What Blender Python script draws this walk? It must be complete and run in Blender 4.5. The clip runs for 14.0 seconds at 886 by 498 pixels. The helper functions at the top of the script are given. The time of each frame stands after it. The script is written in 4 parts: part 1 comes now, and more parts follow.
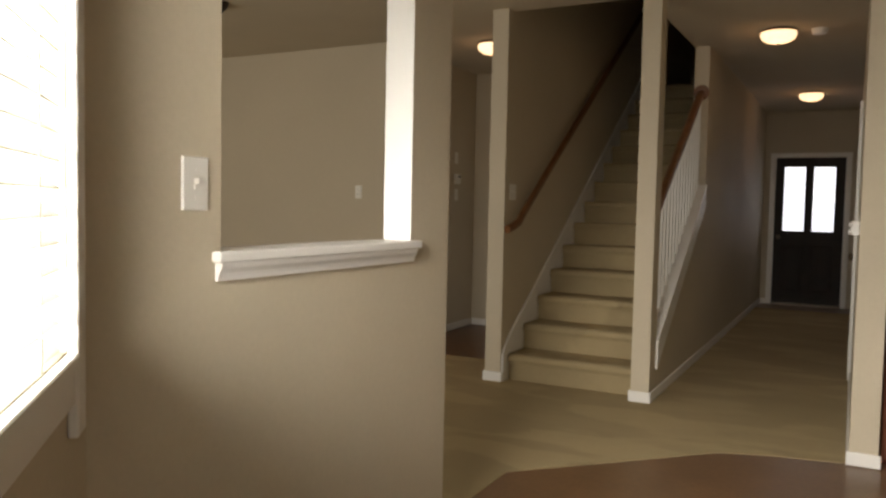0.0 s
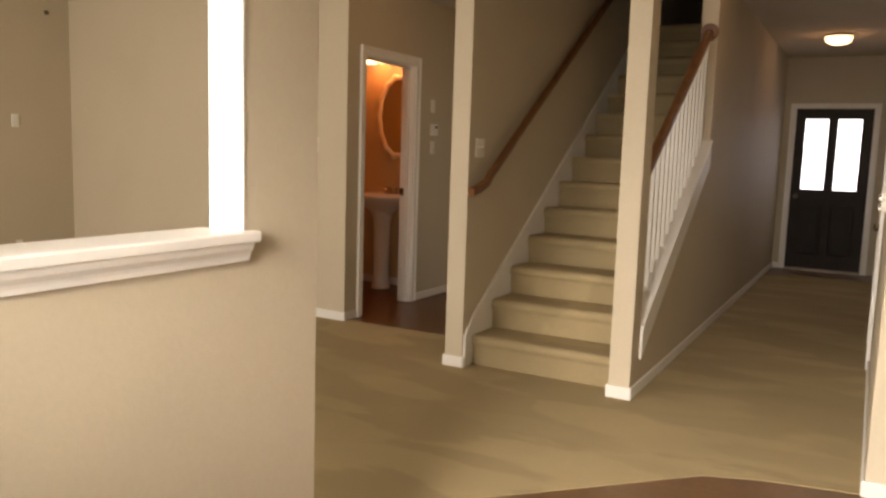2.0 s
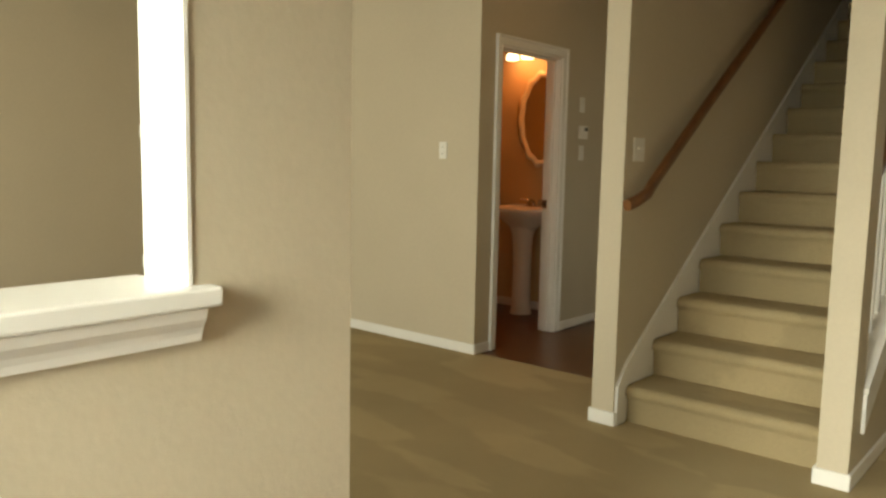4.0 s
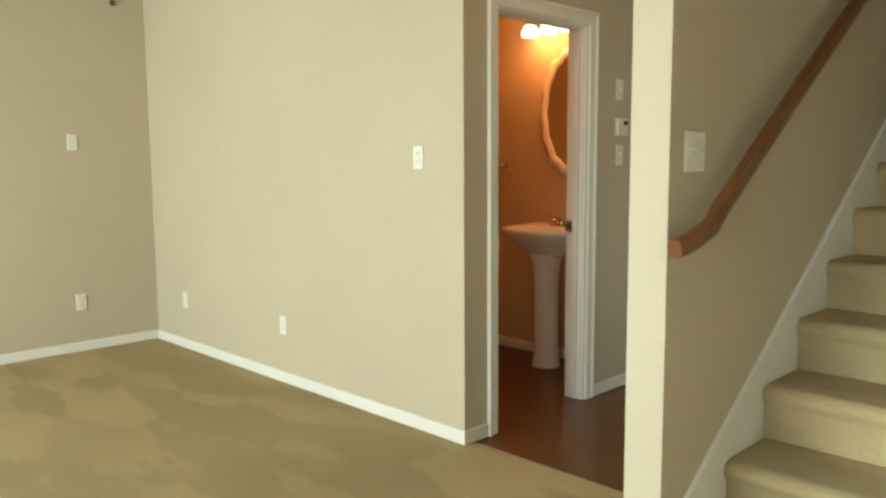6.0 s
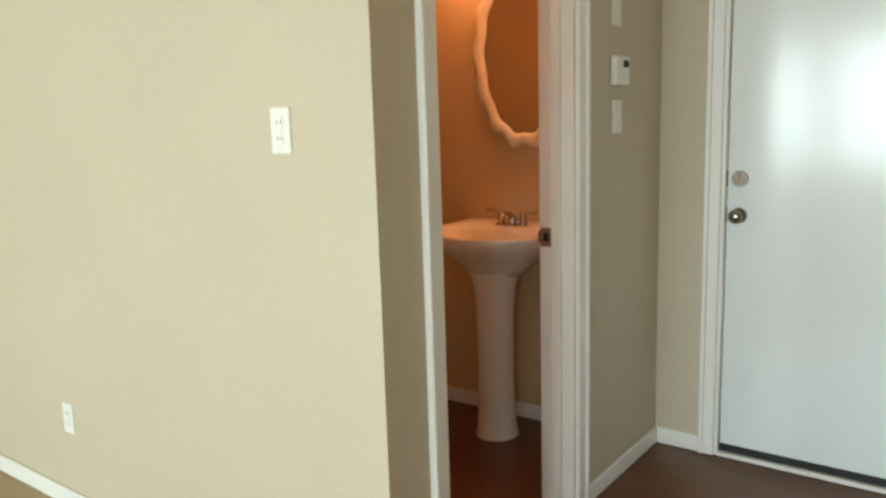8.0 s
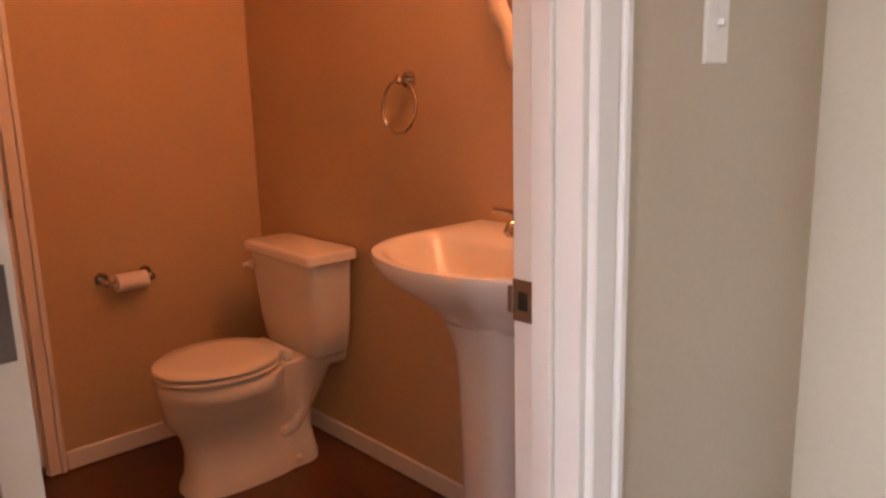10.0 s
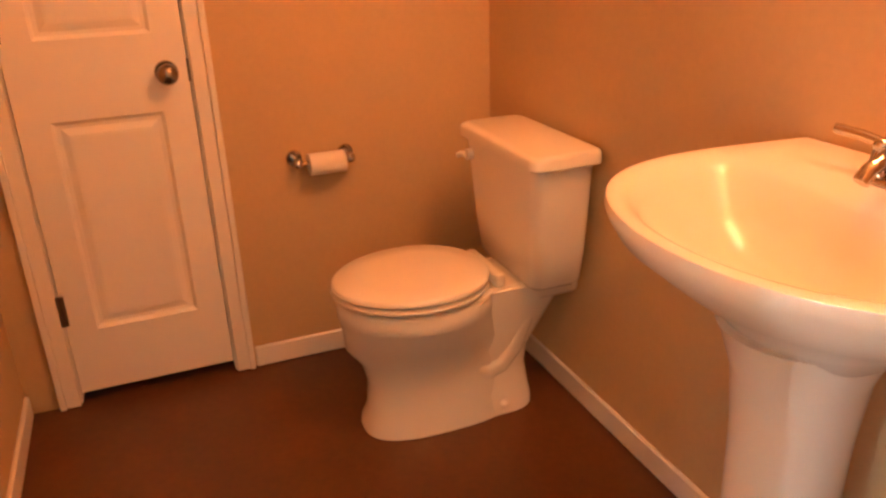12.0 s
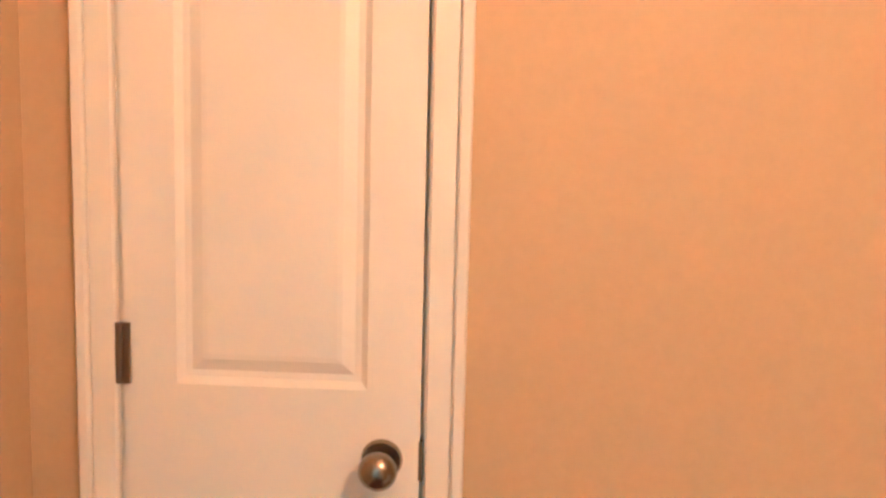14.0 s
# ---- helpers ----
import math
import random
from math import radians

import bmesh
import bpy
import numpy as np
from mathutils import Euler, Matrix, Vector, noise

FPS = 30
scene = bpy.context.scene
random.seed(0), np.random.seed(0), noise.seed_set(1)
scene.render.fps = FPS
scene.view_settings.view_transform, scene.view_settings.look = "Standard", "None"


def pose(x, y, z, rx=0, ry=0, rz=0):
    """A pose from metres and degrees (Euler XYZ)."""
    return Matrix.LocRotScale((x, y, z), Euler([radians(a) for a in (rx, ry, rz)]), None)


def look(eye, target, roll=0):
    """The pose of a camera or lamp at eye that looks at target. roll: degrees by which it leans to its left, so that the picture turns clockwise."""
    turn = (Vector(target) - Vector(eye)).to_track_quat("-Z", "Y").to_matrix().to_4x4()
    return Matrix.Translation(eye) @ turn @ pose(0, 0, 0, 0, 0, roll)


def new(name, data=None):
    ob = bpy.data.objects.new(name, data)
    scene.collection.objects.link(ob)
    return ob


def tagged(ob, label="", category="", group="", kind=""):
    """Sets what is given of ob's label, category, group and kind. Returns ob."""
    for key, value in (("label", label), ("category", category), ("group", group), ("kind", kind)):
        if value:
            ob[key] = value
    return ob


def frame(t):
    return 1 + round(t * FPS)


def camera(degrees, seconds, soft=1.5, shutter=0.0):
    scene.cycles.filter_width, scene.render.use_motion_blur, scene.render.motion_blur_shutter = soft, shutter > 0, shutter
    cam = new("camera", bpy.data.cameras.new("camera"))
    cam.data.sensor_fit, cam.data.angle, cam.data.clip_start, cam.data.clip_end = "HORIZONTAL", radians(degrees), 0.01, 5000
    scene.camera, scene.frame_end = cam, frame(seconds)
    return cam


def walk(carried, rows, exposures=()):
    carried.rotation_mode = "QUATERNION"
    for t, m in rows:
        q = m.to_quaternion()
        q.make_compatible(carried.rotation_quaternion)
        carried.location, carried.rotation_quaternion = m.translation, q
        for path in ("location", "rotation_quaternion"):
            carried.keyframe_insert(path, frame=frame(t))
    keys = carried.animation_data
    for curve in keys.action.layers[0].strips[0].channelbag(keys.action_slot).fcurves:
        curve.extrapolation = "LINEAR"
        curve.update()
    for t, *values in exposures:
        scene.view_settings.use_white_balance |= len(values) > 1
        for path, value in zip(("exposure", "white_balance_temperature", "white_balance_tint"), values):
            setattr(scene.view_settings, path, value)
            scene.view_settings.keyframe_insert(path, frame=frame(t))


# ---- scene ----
cam = camera(59.86, 14.0, soft=2.6)

PATH = [
    (0, (2.192, -5.043, 1.248), (1.253, -3.281, 1.139), 1.2),
    (0.5, (2.080, -4.766, 1.259), (1.313, -2.926, 1.096), 2.6),
    (1, (2.055, -4.569, 1.254), (1.311, -2.722, 1.063), 2.7),
    (1.5, (2.090, -4.393, 1.308), (1.252, -2.592, 1.080), 2.2),
    (2, (2.154, -4.166, 1.324), (1.188, -2.432, 1.078), 1.8),
    (2.5, (2.150, -3.930, 1.319), (1.060, -2.272, 1.063), 1.7),
    (3, (2.032, -3.747, 1.301), (0.856, -2.149, 1.053), 1.8),
    (3.5, (1.853, -3.558, 1.267), (0.625, -1.997, 1.038), 1.4),
    (4, (1.745, -3.372, 1.292), (0.454, -1.862, 1.065), 1.1),
    (6.3, (0.852, -1.784, 1.359), (-0.562, -0.389, 1.124), -0.6),
    (6.5, (0.699, -1.699, 1.398), (-0.682, -0.277, 1.136), -1.1),
    (7, (0.426, -1.406, 1.376), (-0.913, 0.055, 1.108), -1.3),
    (7.5, (0.111, -1.005, 1.408), (-1.179, 0.490, 1.093), -1.5),
    (8, (-0.225, -0.677, 1.375), (-1.408, 0.902, 1.049), -1.7),
    (8.2, (-0.312, -0.545, 1.393), (-1.463, 1.051, 1.035), -1.1),
    (10.3, (-0.826, 0.818, 1.288), (-2.300, 2.090, 0.829), -1.9),
    (10.5, (-0.882, 0.793, 1.332), (-2.354, 2.043, 0.812), -2.4),
    (11, (-1.060, 1.022, 1.278), (-2.643, 2.091, 0.686), -1.8),
    (11.5, (-1.186, 1.153, 1.250), (-2.854, 2.021, 0.568), -1.4),
    (12, (-1.306, 1.247, 1.265), (-3.028, 1.917, 0.500), -2.0),
    (12.5, (-1.515, 1.412, 1.212), (-3.380, 1.834, 0.623), -1.5),
    (13, (-1.774, 1.407, 1.276), (-3.716, 1.682, 0.884), -1.0),
    (13.5, (-2.087, 1.349, 1.380), (-4.049, 1.546, 1.050), 0.4),
    (14, (-2.424, 1.463, 1.363), (-4.412, 1.375, 1.162), 1.4),
]
EXPOSURES = [
    (0.0, -1.8, 6500, 14), (0.4, -1.4, 6800, 15), (1.0, -1.05, 6900, 17), (1.5, -0.95, 6900, 18), (2.0, -0.85, 7000, 19), (2.5, -0.68, 7100, 18), (3.2, -0.60, 6800, 10), (4.0, -0.85, 6700, 0), (6.4, 0.12, 5500, -6), (8.2, 0.1, 5300, 0),
    (10.3, 0.8, 5500, 26), (11.0, 1.1, 5600, 22), (11.5, 1.35, 5700, 22), (12.0, 1.7, 6000, 14), (12.6, 2.2, 4850, -8), (13.0, 2.3, 4450, -14), (13.4, 2.35, 4200, -14), (14.0, 2.3, 3300, -20)]
walk(cam, [(t, look(eye, target, roll)) for t, eye, target, roll in PATH], EXPOSURES)


# ---------------------------------------------------------------- world and light
world = bpy.data.worlds.new("sky")
scene.world = world
world.use_nodes = True
wn = world.node_tree
sky = wn.nodes.new("ShaderNodeTexSky")
sky.sky_type = "NISHITA"
sky.sun_disc = False
sky.sun_elevation = radians(48)
sky.sun_rotation = radians(150)
wn.links.new(sky.outputs[0], wn.nodes["Background"].inputs[0])
wn.nodes["Background"].inputs[1].default_value = 0.12


def area_light(name, m, sx, sy, watts, colour):
    data = bpy.data.lights.new(name, "AREA")
    data.shape, data.size, data.size_y, data.energy, data.color = "RECTANGLE", sx, sy, watts, colour
    ob = new(name, data)
    ob.matrix_world = m
    return ob


def point_light(name, place, watts, colour, radius=0.05):
    data = bpy.data.lights.new(name, "POINT")
    data.energy, data.color, data.shadow_soft_size = watts, colour, radius
    ob = new(name, data)
    ob.location = place
    return ob


DAY = (1.0, 0.97, 0.86)
WARM = (1.0, 0.28, 0.05)
HALL = (1.0, 0.48, 0.18)
# daylight in the window openings
area_light("daylight", pose(-3.2, -5.12, 1.45, 76, 0, 0), 1.6, 1.5, 145, DAY)
area_light("daylight", pose(-1.2, -5.12, 1.45, 76, 0, 0), 1.6, 1.5, 145, DAY)
# The kitchen one is added fill; its window is unseen and invented.
area_light("daylight", pose(3.6, -6.22, 1.4, 76, 0, 0), 1.8, 1.9, 28, DAY)
area_light("daylight", pose(0.912, -4.08, 0, 0, 0, -46.6) @ pose(0.76, -0.14, 1.55, 90, 0, 0), 1.0, 1.15, 720, DAY)


# ---------------------------------------------------------------- materials
def material(name, colour, rough=0.6, metal=0.0, vary=0.06, scale=3.0, fine=0.0, fine_scale=200.0, bump=0.0, bump_scale=300.0, coat=0.0, spec=0.5):
    m = bpy.data.materials.new(name)
    m.use_nodes = True
    n, l = m.node_tree.nodes, m.node_tree.links
    b = n["Principled BSDF"]
    b.inputs["Roughness"].default_value = rough
    b.inputs["Metallic"].default_value = metal
    b.inputs["Coat Weight"].default_value = coat
    b.inputs["Specular IOR Level"].default_value = spec
    tc = n.new("ShaderNodeTexCoord")
    big = n.new("ShaderNodeTexNoise")
    big.inputs["Scale"].default_value = scale
    big.inputs["Detail"].default_value = 4
    l.new(tc.outputs["Object"], big.inputs["Vector"])
    ramp = n.new("ShaderNodeValToRGB")
    ramp.color_ramp.elements[0].position, ramp.color_ramp.elements[1].position = 0.3, 0.7
    ramp.color_ramp.elements[0].color = [c * (1 - vary) for c in colour] + [1]
    ramp.color_ramp.elements[1].color = [min(1, c * (1 + vary)) for c in colour] + [1]
    l.new(big.outputs["Fac"], ramp.inputs["Fac"])
    out = ramp.outputs["Color"]
    if fine:
        small = n.new("ShaderNodeTexNoise")
        small.inputs["Scale"].default_value = fine_scale
        small.inputs["Detail"].default_value = 3
        l.new(tc.outputs["Object"], small.inputs["Vector"])
        r2 = n.new("ShaderNodeMapRange")
        r2.inputs["From Min"].default_value, r2.inputs["From Max"].default_value = 0.3, 0.7
        r2.inputs["To Min"].default_value, r2.inputs["To Max"].default_value = 1 - fine, 1 + fine
        l.new(small.outputs["Fac"], r2.inputs["Value"])
        mul = n.new("ShaderNodeMix")
        mul.data_type, mul.blend_type = "RGBA", "MULTIPLY"
        mul.inputs["Factor"].default_value = 1
        l.new(out, mul.inputs["A"])
        l.new(r2.outputs["Result"], mul.inputs["B"])
        out = mul.outputs["Result"]
    l.new(out, b.inputs["Base Color"])
    if bump:
        bn = n.new("ShaderNodeTexNoise")
        bn.inputs["Scale"].default_value = bump_scale
        bn.inputs["Detail"].default_value = 3
        l.new(tc.outputs["Object"], bn.inputs["Vector"])
        bp = n.new("ShaderNodeBump")
        bp.inputs["Strength"].default_value = bump
        bp.inputs["Distance"].default_value = 0.004
        l.new(bn.outputs["Fac"], bp.inputs["Height"])
        l.new(bp.outputs["Normal"], b.inputs["Normal"])
    return m


def glow(name, colour, strength):
    m = bpy.data.materials.new(name)
    m.use_nodes = True
    n = m.node_tree.nodes
    b = n["Principled BSDF"]
    b.inputs["Base Color"].default_value = (0.9, 0.9, 0.88, 1)
    b.inputs["Emission Color"].default_value = (*colour, 1)
    b.inputs["Emission Strength"].default_value = strength
    return m


PAINT = material("beige_wall_paint", (0.53, 0.465, 0.35), 0.65, vary=0.03, scale=1.3, fine=0.02, fine_scale=60, bump=0.12, bump_scale=90, spec=0.3)
PAINT_WARM = material("tan_powder_room_paint", (0.55, 0.405, 0.225), 0.6, vary=0.04, scale=1.5, fine=0.02, fine_scale=60, bump=0.12, bump_scale=90, spec=0.35)
CEIL = material("ceiling_paint", (0.56, 0.50, 0.40), 0.9, vary=0.03, scale=2, bump=0.4, bump_scale=70, spec=0.1)
TRIM = material("white_trim_paint", (0.80, 0.78, 0.74), 0.35, vary=0.02, scale=4, bump=0.03, bump_scale=60)
DOOR_WHITE = material("white_door_paint", (0.80, 0.78, 0.75), 0.38, vary=0.02, scale=3, bump=0.06, bump_scale=120)
PLASTIC = material("white_plastic", (0.78, 0.76, 0.70), 0.35, vary=0.01)
OAK = material("stained_oak", (0.165, 0.066, 0.02), 0.38, vary=0.25, scale=9, fine=0.15, fine_scale=60, coat=0.15)
CHERRY = material("red_brown_cabinet_wood", (0.26, 0.085, 0.04), 0.4, vary=0.18, scale=5, fine=0.1, fine_scale=50, coat=0.1)
COUNTER = material("dark_counter", (0.05, 0.04, 0.035), 0.3, vary=0.3, scale=40)
DARK_DOOR = material("dark_stained_door_wood", (0.014, 0.008, 0.005), 0.55, vary=0.25, scale=6, spec=0.3)
PORCELAIN = material("glazed_porcelain", (0.80, 0.76, 0.68), 0.24, vary=0.015, coat=0.22)
SEAT = material("toilet_seat_plastic", (0.80, 0.76, 0.68), 0.25, vary=0.01)
NICKEL = material("brushed_nickel", (0.30, 0.26, 0.215), 0.25, 1.0, vary=0.05)
HINGE_GREY = material("worn_grey_hinge", (0.16, 0.145, 0.14), 0.5, 0.6, vary=0.15, scale=30)
CHROME = material("chrome", (0.52, 0.49, 0.46), 0.1, 1.0, vary=0.02)
BRONZE = material("dark_hinge_metal", (0.20, 0.16, 0.12), 0.4, 1.0, vary=0.1)
BLACK = material("black_rubber", (0.012, 0.012, 0.012), 0.6)
PAPER = material("toilet_paper", (0.80, 0.77, 0.72), 0.95, vary=0.02, bump=0.2, bump_scale=150)
FRAME_CREAM = material("cream_mirror_frame", (0.72, 0.63, 0.46), 0.35, vary=0.05, scale=12)
VINYL_K = material("brown_vinyl_floor", (0.16, 0.088, 0.042), 0.35, vary=0.14, scale=4, fine=0.1, fine_scale=40, bump=0.05, bump_scale=60)
VINYL_P = material("red_brown_vinyl_floor", (0.108, 0.038, 0.009), 0.33, vary=0.14, scale=4, fine=0.1, fine_scale=40, bump=0.05, bump_scale=60)
LAMP_GLASS = glow("lit_frosted_glass", (1.0, 0.62, 0.32), 7.0)
VANITY_GLASS = glow("lit_vanity_glass", (1.0, 0.66, 0.36), 9.0)
OUTSIDE = glow("bright_outdoors", (0.93, 0.95, 1.0), 6.0)
OUTSIDE_NOOK = glow("bright_yard", (0.95, 0.97, 1.0), 8.0)
BLIND = material("white_blind_slat", (0.84, 0.84, 0.78), 0.8, vary=0.02)
BLIND.node_tree.nodes["Principled BSDF"].inputs["Transmission Weight"].default_value = 0.35

GLASS = bpy.data.materials.new("window_glass")
GLASS.use_nodes = True
GLASS.node_tree.nodes["Principled BSDF"].inputs["Transmission Weight"].default_value = 1
GLASS.node_tree.nodes["Principled BSDF"].inputs["Roughness"].default_value = 0.02
MIRROR = bpy.data.materials.new("mirror_silver")
MIRROR.use_nodes = True
MIRROR.node_tree.nodes["Principled BSDF"].inputs["Metallic"].default_value = 1
MIRROR.node_tree.nodes["Principled BSDF"].inputs["Roughness"].default_value = 0.01
MIRROR.node_tree.nodes["Principled BSDF"].inputs["Base Color"].default_value = (0.86, 0.86, 0.84, 1)


def carpet_material():
    """Tan cut pile with broad vacuum strokes in two leans of the pile."""
    m = material("tan_carpet", (0.395, 0.312, 0.178), 0.97, vary=0.08, scale=1.1, fine=0.16, fine_scale=260, bump=0.7, bump_scale=420, spec=0.1)
    n, l = m.node_tree.nodes, m.node_tree.links
    b = n["Principled BSDF"]
    src = b.inputs["Base Color"].links[0].from_socket
    tc = n.new("ShaderNodeTexCoord")

    def strokes(angle):
        mp = n.new("ShaderNodeMapping")
        mp.inputs["Rotation"].default_value = (0, 0, radians(-angle))
        mp.inputs["Scale"].default_value = (1.5, 4.4, 1)
        l.new(tc.outputs["Object"], mp.inputs["Vector"])
        wob = n.new("ShaderNodeTexNoise")
        wob.inputs["Scale"].default_value = 4.0
        wob.inputs["Detail"].default_value = 4
        l.new(mp.outputs["Vector"], wob.inputs["Vector"])
        mix = n.new("ShaderNodeMix")
        mix.data_type, mix.blend_type = "RGBA", "LINEAR_LIGHT"
        mix.inputs["Factor"].default_value = 0.18
        l.new(mp.outputs["Vector"], mix.inputs["A"])
        l.new(wob.outputs["Color"], mix.inputs["B"])
        v = n.new("ShaderNodeTexVoronoi")
        v.feature = "SMOOTH_F1"
        v.inputs["Scale"].default_value = 1.0
        v.inputs["Smoothness"].default_value = 0.35
        l.new(mix.outputs["Result"], v.inputs["Vector"])
        sep = n.new("ShaderNodeSeparateColor")
        l.new(v.outputs["Color"], sep.inputs["Color"])
        return sep.outputs["Red"]

    xyz = n.new("ShaderNodeSeparateXYZ")
    l.new(tc.outputs["Object"], xyz.inputs["Vector"])
    side = n.new("ShaderNodeMapRange")
    side.inputs["From Min"].default_value, side.inputs["From Max"].default_value = -2.3, -1.3
    l.new(xyz.outputs["X"], side.inputs["Value"])
    lean = n.new("ShaderNodeMix")
    l.new(side.outputs["Result"], lean.inputs["Factor"])
    l.new(strokes(10), lean.inputs["A"])
    l.new(strokes(102), lean.inputs["B"])
    r = n.new("ShaderNodeMapRange")
    r.interpolation_type = "SMOOTHSTEP"
    r.inputs["From Min"].default_value, r.inputs["From Max"].default_value = 0.35, 0.8
    r.inputs["To Min"].default_value, r.inputs["To Max"].default_value = 0.93, 1.08
    l.new(lean.outputs["Result"], r.inputs["Value"])
    mul = n.new("ShaderNodeMix")
    mul.data_type, mul.blend_type = "RGBA", "MULTIPLY"
    mul.inputs["Factor"].default_value = 1
    l.new(src, mul.inputs["A"])
    l.new(r.outputs["Result"], mul.inputs["B"])
    l.new(mul.outputs["Result"], b.inputs["Base Color"])
    return m


CARPET = carpet_material()


# ---------------------------------------------------------------- mesh helpers
def box(bm, x0, x1, y0, y1, z0, z1, bevel=0.0, m=None, segs=2):
    g = bmesh.ops.create_cube(bm, size=1)["verts"]
    bmesh.ops.transform(bm, verts=g, matrix=Matrix.Translation(((x0 + x1) / 2, (y0 + y1) / 2, (z0 + z1) / 2)) @ Matrix.Diagonal((x1 - x0, y1 - y0, z1 - z0, 1)))
    if bevel:
        es = list({e for v in g for e in v.link_edges})
        r = bmesh.ops.bevel(bm, geom=es, offset=bevel, segments=segs, profile=0.5, affect="EDGES")
        g = list({v for f in r["faces"] for v in f.verts} | {v for v in g if v.is_valid})
    if m is not None:
        bmesh.ops.transform(bm, verts=g, matrix=m)
    return g


def cyl(bm, a, b, r0, r1=None, seg=20):
    a, b = Vector(a), Vector(b)
    d = b - a
    m = Matrix.Translation((a + b) / 2) @ d.to_track_quat("Z", "Y").to_matrix().to_4x4()
    return bmesh.ops.create_cone(bm, cap_ends=True, segments=seg, radius1=r0, radius2=r0 if r1 is None else r1, depth=d.length, matrix=m)["verts"]


def ball(bm, c, r, sx=1, sy=1, sz=1, u=20, v=12):
    return bmesh.ops.create_uvsphere(bm, u_segments=u, v_segments=v, radius=r, matrix=Matrix.Translation(c) @ Matrix.Diagonal((sx, sy, sz, 1)))["verts"]


def loft(bm, rings, cap_top=True, cap_bottom=True):
    """Skin between rings of equally many points, bottom to top."""
    vs = [[bm.verts.new(p) for p in r] for r in rings]
    n = len(vs[0])
    for a, b in zip(vs, vs[1:]):
        for i in range(n):
            bm.faces.new((a[i], a[(i + 1) % n], b[(i + 1) % n], b[i]))
    if cap_bottom:
        bm.faces.new(list(reversed(vs[0])))
    if cap_top:
        bm.faces.new(vs[-1])
    return vs


def tube(bm, pts, r, seg=12, closed=False):
    pts = [Vector(p) for p in pts]
    rings = []
    n = len(pts)
    up = Vector((0, 0, 1))
    for i, p in enumerate(pts):
        a = pts[(i - 1) % n] if closed or i > 0 else p
        b = pts[(i + 1) % n] if closed or i < n - 1 else p
        d = (b - a).normalized()
        s = d.cross(up)
        if s.length < 1e-4:
            s = d.cross(Vector((0, 1, 0)))
        s.normalize()
        t = s.cross(d).normalized()
        rings.append([bm.verts.new(p + r * (math.cos(k * math.tau / seg) * s + math.sin(k * math.tau / seg) * t)) for k in range(seg)])
    pairs = list(zip(rings, rings[1:])) + ([(rings[-1], rings[0])] if closed else [])
    for a, b in pairs:
        for k in range(seg):
            bm.faces.new((a[k], a[(k + 1) % seg], b[(k + 1) % seg], b[k]))
    if not closed:
        bm.faces.new(list(reversed(rings[0])))
        bm.faces.new(rings[-1])


def prism(bm, outline, axis, a, b):
    """An outline of (u, v) pushed along an axis from a to b; axis x: (y, z), axis y: (x, z), axis z: (x, y)."""
    def at(u, v, w):
        return {"x": (w, u, v), "y": (u, w, v), "z": (u, v, w)}[axis]
    lo = [bm.verts.new(at(u, v, a)) for u, v in outline]
    hi = [bm.verts.new(at(u, v, b)) for u, v in outline]
    n = len(outline)
    bm.faces.new(lo)
    bm.faces.new(list(reversed(hi)))
    for i in range(n):
        bm.faces.new((lo[i], hi[i], hi[(i + 1) % n], lo[(i + 1) % n]))


def mesh(name, bm, mat, smooth=None):
    bmesh.ops.recalc_face_normals(bm, faces=bm.faces[:])
    me = bpy.data.meshes.new(name)
    if smooth is not None:
        for f in bm.faces:
            f.smooth = True
        for e in bm.edges:
            if len(e.link_faces) == 2 and e.calc_face_angle(0) > radians(smooth):
                e.smooth = False
    bm.to_mesh(me)
    bm.free()
    me.materials.append(mat)
    return me


def part(name, bm, mat, parent, label="", smooth=None):
    ob = new(name, mesh(name, bm, mat, smooth))
    ob.parent = parent
    if label:
        ob["label"] = label
    return ob


def thing(name, label, category, group="", place=None):
    ob = new(name)
    if place is not None:
        ob.matrix_basis = place
    return tagged(ob, label, category, group)


def structure(name, bm, mat, label, category, smooth=None):
    return tagged(new(name, mesh(name, bm, mat, smooth)), label, category, kind="structure")


def boxes(name, mat, label, category, *bs, bevel=0.0):
    bm = bmesh.new()
    for b in bs:
        box(bm, *b, bevel=bevel)
    return structure(name, bm, mat, label, category)


# ---------------------------------------------------------------- plan
H_X, H_BACK = 0.912, 0.812          # pass-through wall, face and back
H_END, OP_R, OP_L = -2.606, -2.867, -3.727
P_X, P_IN = -1.386, -1.506            # wall with the powder room door
L1_Y, C_Y = 0.628, 0.80            # living room end wall and its back
L0_X = -4.661
G_Y = 2.347
B_Y = 2.286                          # sink wall, garage door wall
A_X = -3.52                         # closet wall of the powder room
CEIL_Z = 2.65
D0, D1, D_H = 0.868, 1.591, 2.055     # powder door opening
FD_Y = 6.548
HALL_R, HALL_E, HALL_Y = 2.219, 2.348, -0.725
ST_W, ST_L, ST_R = -0.130, -0.008, 0.943          # clear width of the stairs
KW = 1.062                          # hall face of the stair wall
BACK_Y = -5.2
V_Y = 0.69                           # carpet edge at the passage

